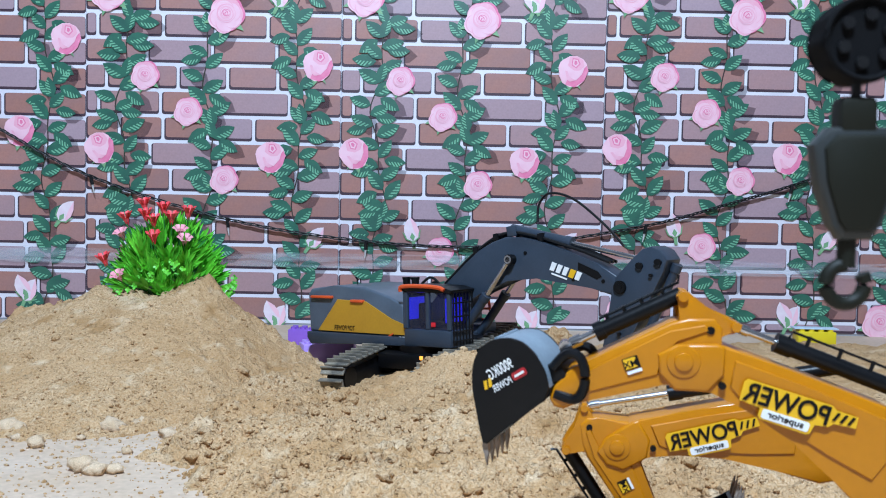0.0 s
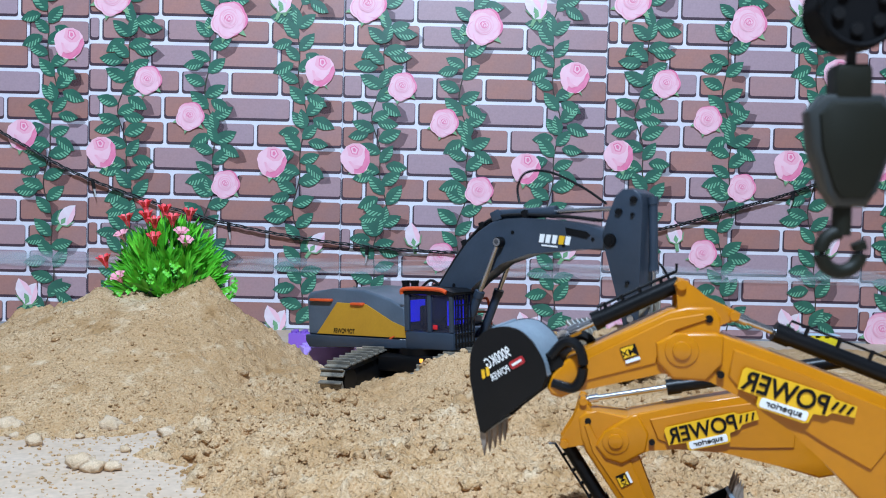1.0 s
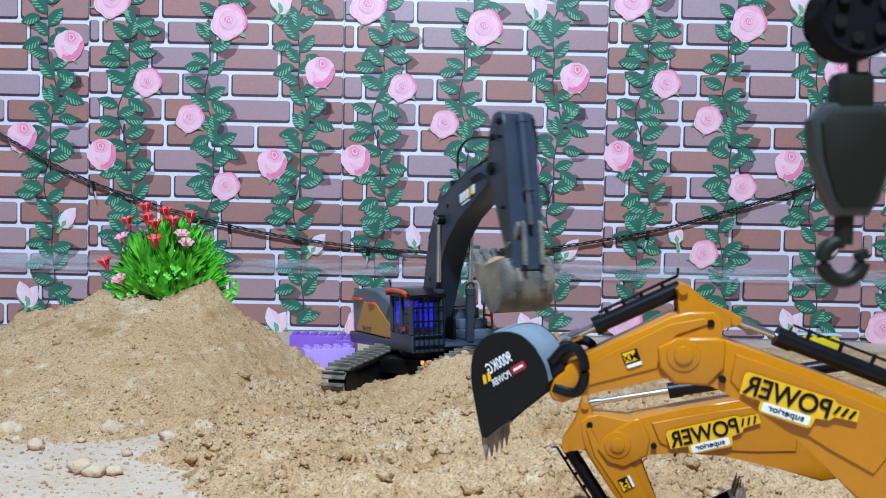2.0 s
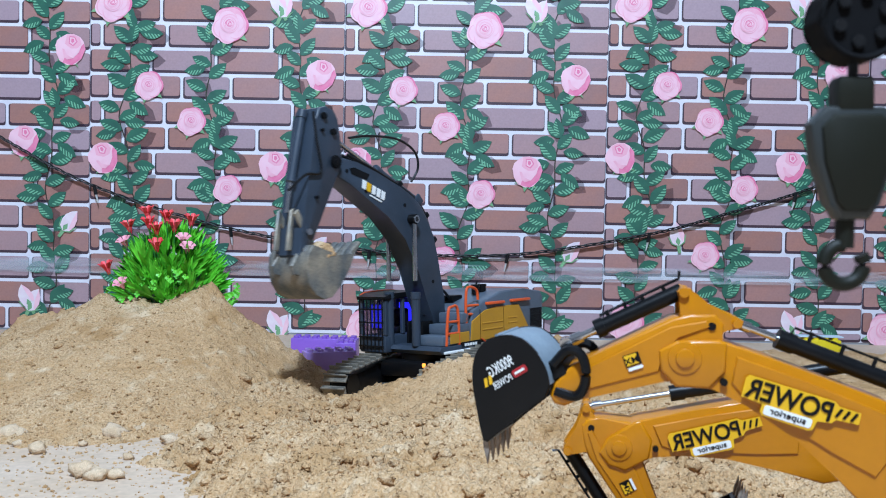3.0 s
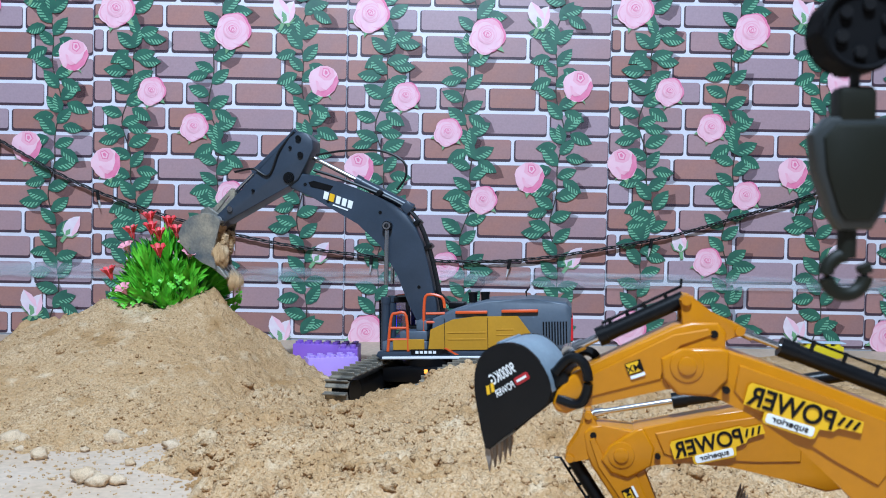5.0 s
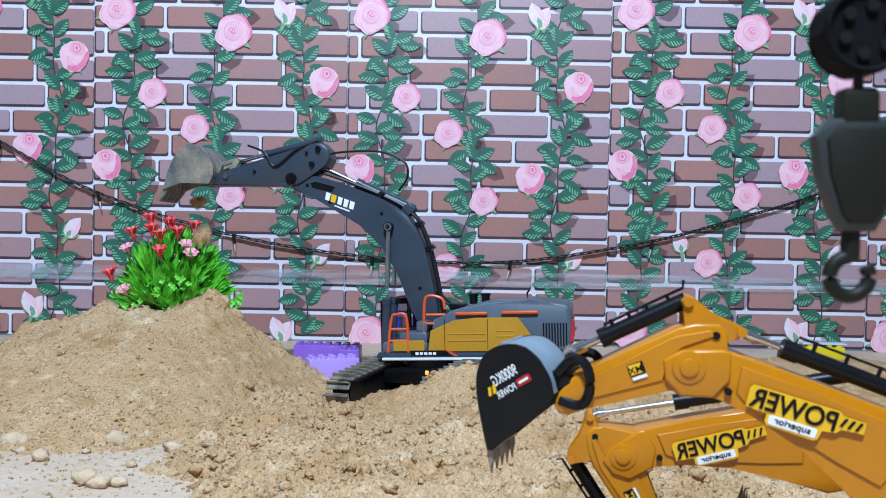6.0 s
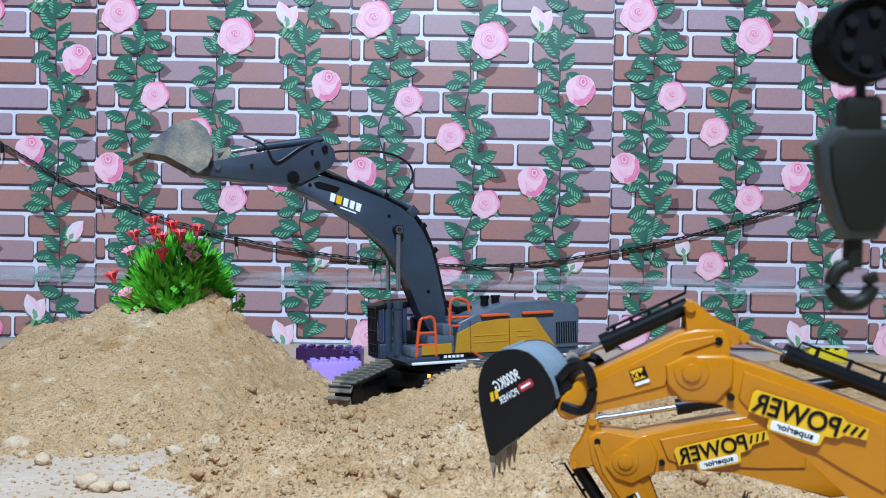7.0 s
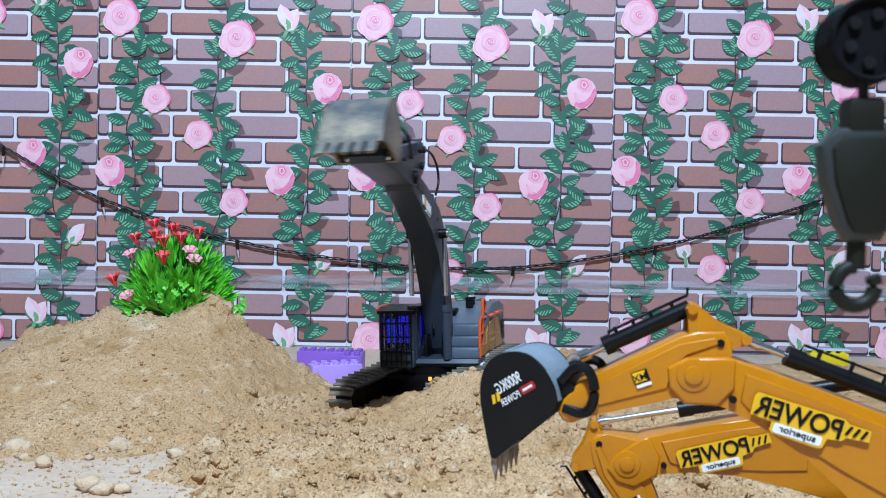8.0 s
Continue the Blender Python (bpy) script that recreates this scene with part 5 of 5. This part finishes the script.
    bm = bmesh.new()
    box(bm, -0.0036, 0.0042, -0.0004, 0.0, -0.0052, -0.0036)
    part("badge_line", bm, M_WHITE, badge)
    # bucket ram
    a, b = Vector((0.0015, W / 2, 0.0335)), Vector((-0.0605, W / 2, 0.0075))
    d = b - a
    bm = bmesh.new()
    rod(bm, a, a + d * 0.73, 0.0044, 18)
    rod(bm, a + d * 0.66, a + d * 0.74, 0.0053, 18)
    bar = part("ram_barrel", bm, M_DARK, stick)
    bm = bmesh.new()
    n = Vector((-d.z, 0, d.x)).normalized() * -1
    up = n * 0.0072
    tube(bm, [a + up + Vector((0.002, 0, 0.004)), a + up * 0.9 - d * 0.02, a + d * 0.3 + up * 0.9, a + d * 0.66 + up * 0.85, a + d * 0.68 + up * 0.3], 0.0009, 6)
    for f in (0.12, 0.3, 0.45, 0.6):
        tube(bm, [a + d * f + up * 0.2, a + d * f + up], 0.0012, 6)
    part("hose_rail", bm, M_DARK, bar)
    bm = bmesh.new()
    rod(bm, a + d * 0.70, b, 0.0022, 14)
    rod(bm, a + d * 0.86, a + d * 0.95, 0.0033, 14)
    rod(bm, b + Vector((0, -0.005, 0)), b + Vector((0, 0.005, 0)), 0.0035, 14)
    part("ram_rod", bm, M_STEEL, stick, "bright steel ram rod")

    # bucket on its pivot
    bk_m = stick_m @ pose(-0.0595, 0, -0.0166, 0, -bucket_turn, -15 if bucket_turn < 10 else 0)
    out = [(-9, 4), (-11, 12), (-17, 21), (-26, 27), (-37, 26.5), (-45, 21.5), (-49, 13), (-49.5, 2), (-47.5, -10), (-45.5, -20), (-44, -27), (-41.5, -27.5)]
    out = [(p.x, p.z) for p in smooth_line([(x, 0, z) for x, z in out[:10]], 4)] + out[10:]
    bm = bmesh.new()
    y0, y1 = -0.004, 0.036
    ins = [(x * 0.94 - 1.4, z * 0.94) for x, z in out]
    lo = [[[bm.verts.new((x / 1000, y, z / 1000)) for x, z in p] for y in (y0, y1)] for p in (out, ins)]
    for i in range(len(out) - 1):
        bm.faces.new((lo[0][0][i], lo[0][0][i + 1], lo[0][1][i + 1], lo[0][1][i]))
        bm.faces.new((lo[1][0][i], lo[1][1][i], lo[1][1][i + 1], lo[1][0][i + 1]))
        for y in (0, 1):
            bm.faces.new((lo[0][y][i], lo[1][y][i], lo[1][y][i + 1], lo[0][y][i + 1]))
    for i in (0, len(out) - 1):
        bm.faces.new((lo[0][0][i], lo[0][1][i], lo[1][1][i], lo[1][0][i]))
    bucket = part("bucket", bm, M_BUCKETGREY, root, "blue-grey bucket with black cheeks", m=bk_m)
    cheek = out + [(-32, -19), (-20, -9), (-11, -2.5)]
    for y in (y0 - 0.001, y1 - 0.001):
        bm = bmesh.new()
        prism(bm, [(x * 1.01, z * 1.01) for x, z in cheek], y, y + 0.002, 0.0007, 2)
        part("bucket_cheek", bm, M_DARK, bucket, "black bucket cheek")
    bm = bmesh.new()
    for k in range(3):
        x0, x1 = -24 - k * 7, -27 - k * 7
        rod(bm, (x0 / 1000, y0 + 0.003, 0.0262 if k else 0.0245), (x0 / 1000, y1 - 0.003, 0.0262 if k else 0.0245), 0.0013, 8)
    part("bucket_rib", bm, M_BUCKETGREY, bucket)
    for k in range(5):
        y = y0 + 0.003 + k * (y1 - y0 - 0.006) / 4
        bm = bmesh.new()
        prism(bm, [(-46, -18), (-45, -31), (-43, -40), (-42, -33), (-42, -20)], y - 0.0016, y + 0.0016, 0.0006, 1)
        part("bucket_tooth", bm, M_TOOTH, bucket, "scuffed pointed tooth")
    # bucket bracket, a rounded loop of dark plastic
    for y in (0.002, W - 0.002):
        bm = bmesh.new()
        tube(bm, smooth_line([(-0.009, y, 0.013), (-0.002, y, 0.0205), (0.0045, y, 0.0195), (0.0075, y, 0.012), (0.0065, y, 0.003), (0.002, y, -0.002), (-0.008, y, 0.0)], 5), 0.0026, 8)
        part("bucket_bracket", bm, M_DARK, bucket)
    bm = bmesh.new()
    box(bm, -0.014, 0.0, 0.002, W - 0.002, 0.008, 0.018, 0.002, m=pose(0.002, 0, 0.001, 0, -25, 0))
    part("bucket_mount", bm, M_DARK, bucket)
    # marks on the cheek, turned with it
    mk = pose(-0.0325, y0 - 0.0013, 0.010, 0, -32, 0)
    words("lettering", "9000KG", 0.0056, M_WHITE, bucket, mk, width=0.0150, label="mirrored white lettering 9000KG").matrix_basis = mk @ pose(-0.001, 0, 0.0028, 90, 0, 0)
    words("lettering", "POWER", 0.0036, M_WHITE, bucket, mk, width=0.0115, label="mirrored white lettering POWER").matrix_basis = mk @ pose(-0.0042, 0, -0.0045, 90, 0, 0)
    bm = bmesh.new()
    prism(bm, rounded_rect(-4.2, 4.2, -2, 2, 1.2), -0.0002, 0.0002)
    lab = part("red_label", bm, M_LABELRED, bucket, "small red label", m=mk @ pose(0.0068, 0, -0.0042))
    bm = bmesh.new()
    box(bm, -0.0028, 0.0028, -0.0006, -0.0002, -0.0006, 0.0006)
    part("label_bar", bm, M_WHITE, lab)
    for k in range(2):
        bm = bmesh.new()
        prism(bm, [(0, -2.2), (1.7, -2.2), (2.7, 2.2), (1.0, 2.2)], -0.0002, 0.0002)
        part("yellow_slash", bm, M_MARKYELLOW, bucket, m=mk @ pose(-0.0135 + k * 0.0028, 0, -0.0005, 0, 10, 0))

    for o in (bucket, *bucket.children_recursive):
        o.scale = (1.06, 1.0, 1.06) if o is bucket else o.scale
    # carriage that the boom stands on
    foot = boom_m @ Vector((0.155, 0, -0.088))
    gz = -at[2] + 0.03
    bm = bmesh.new()
    box(bm, foot.x - 0.012, foot.x + 0.13, -0.035, 0.065, gz + 0.034, foot.z + 0.012, 0.006, 3)
    part("house", bm, M_YELLOW, root)
    for y in (-0.045, 0.045):
        bm = bmesh.new()
        prism(bm, [(-30, 6), (-38, 18), (-30, 32), (110, 32), (118, 18), (110, 6), (100, 0), (-20, 0)], y, y + 0.03, 0.004)
        bmesh.ops.translate(bm, verts=bm.verts, vec=(foot.x + 0.03, 0, gz))
        part("track", bm, M_DARK, root)
    return root


yellow_excavator((0.1262, 0.4659, 0.1766), -1.8, 2.8, -2.8, "yellow excavators", 1.1, -8.2)
yellow_excavator((0.1170, 0.584, 0.0998), 30, 100, 68, "yellow excavators", 1.2, -9)


# ---- crane hook hanging close to the lens ----
def crane_hook(at):
    ob = thing("crane_hook", "olive-grey plastic toy crane hook block hanging under a black pulley wheel", "crane hook", pose(*at, 0, -1.1, 0))
    bm = bmesh.new()
    n = 40
    ring = []
    for i in range(n):
        a = 2 * math.pi * i / n
        r = 11.8 if i % 4 < 2 else 11.0
        ring.append((r * math.cos(a), r * math.sin(a)))
    prism(bm, ring, -0.005, 0.006, 0.0006, 1)
    wheel = part("pulley_wheel", bm, M_WHEEL, ob, "black toothed pulley wheel", m=pose(0.0005, 0.004, 0.0372))
    for k in range(6):
        a = radians(60 * k + 20)
        bm = bmesh.new()
        rod(bm, (0.0065 * math.cos(a), -0.0062, 0.0065 * math.sin(a)), (0.0065 * math.cos(a), -0.0042, 0.0065 * math.sin(a)), 0.0017, 12)
        part("wheel_hole", bm, M_CABLE, wheel)
    bm = bmesh.new()
    tube(bm, [(10.8e-3 * math.cos(radians(q)), -0.0055, 10.8e-3 * math.sin(radians(q))) for q in range(0, 361, 12)], 0.0009, 6)
    part("wheel_rim", bm, M_WHEEL, wheel)
    bm = bmesh.new()
    rod(bm, (0, 0.003, 0.018), (0, 0.003, 0.03), 0.0014, 10)
    rod(bm, (0, 0.003, 0.05), (0, 0.003, 2.236), 0.0007, 6)
    part("cord", bm, M_CABLE, ob, "thin black hoist cord")
    bm = bmesh.new()
    prism(bm, [(-5, 12), (-5, 20.5), (-4, 22), (4, 22), (5, 20.5), (5, 12)], 0.0, 0.008, 0.001)
    part("neck", bm, M_HOOK, ob)
    bm = bmesh.new()
    prism(bm, [(-12.4, 9), (-8, 13.8), (8, 13.8), (12.4, 9), (11, -1), (6.4, -13), (4.2, -17), (-4.6, -17), (-6.8, -13), (-11.4, -1)], 0.0, 0.0065, 0.0014, 2)
    body = part("block_body", bm, M_HOOKEDGE, ob)
    bm = bmesh.new()
    prism(bm, [(-9.6, 8), (-6.2, 11.6), (6.5, 11.6), (10.4, 8), (9.2, -1), (5.2, -12), (3.2, -14.6), (-3.4, -14.6), (-5.4, -12), (-8.8, -1)], -0.0012, 0.002, 0.001, 2)
    part("cover_plate", bm, M_HOOK, body)
    bm = bmesh.new()
    rod(bm, (-0.0012, 0.004, -0.016), (-0.0014, 0.004, -0.0248), 0.0026, 12)
    part("shank", bm, M_HOOK, ob)
    bm = bmesh.new()
    pts = []
    for i in range(25):
        q = radians(92 + i * 12.4)
        rr = 5.3 + 0.25 * math.sin(i / 24 * math.pi)
        pts.append((-0.0014 + rr * 1e-3 * math.cos(q), 0.004, -0.0292 + rr * 1e-3 * math.sin(q)))
    tube(bm, pts, 0.0021, 12)
    part("hook", bm, M_HOOK, ob)
    return ob


crane_hook((0.1118, 0.246, 0.2648))


# ---- movement ----
def motions():
    steps = [i / 10 for i in range(81)]
    rows = {k: [] for k in WAYS}
    carry = {}
    origin = pose(*SWING, *LEAN, 0) @ Matrix.Scale(SIZE, 4)
    for t in steps:
        h, boom, stick, bucket = joints(t)
        rows["house"].append((t, h))
        rows["boom"].append((t, boom))
        rows["stick"].append((t, stick))
        rows["bucket"].append((t, bucket))
        for key, y in (("boom_left", 0.026), ("boom_right", -0.026)):
            a, b = h @ Vector((BASE_CYL[0], y, BASE_CYL[1])), boom @ Vector((PIN_C[0], y, PIN_C[1]))
            rows[key + "_barrel"].append((t, aim(h, a, b)))
            rows[key + "_rod"].append((t, aim(h, b, a)))
        a, b = boom @ Vector((BARREL_ON_BOOM[0], 0, BARREL_ON_BOOM[1])), stick @ Vector((PIN_Q[0], 0, PIN_Q[1]))
        rows["arm_barrel"].append((t, aim(h, a, b)))
        rows["arm_rod"].append((t, aim(h, b, a)))
        carry[t] = origin @ bucket
    for key, ob in WAYS.items():
        walk(ob, rows[key])
    for ob, spot, drop, ox, oy in CLODS:
        path = []
        leave = None
        for t in steps:
            m = carry[t] @ Matrix.Translation(spot) @ Matrix.Scale(1 / SIZE, 4)
            if t < drop:
                path.append((t, m))
                leave = (t, m)
            else:
                p = leave[1].translation
                x, y = p.x + ox, p.y + oy
                z = max(p.z - 4.9 * (t - leave[0]) ** 2 * 0.35, sand_surface(x, y) - 0.004)
                path.append((t, Matrix.Translation((x, y, z)) @ leave[1].to_quaternion().to_matrix().to_4x4()))
        walk(ob, path)


motions()
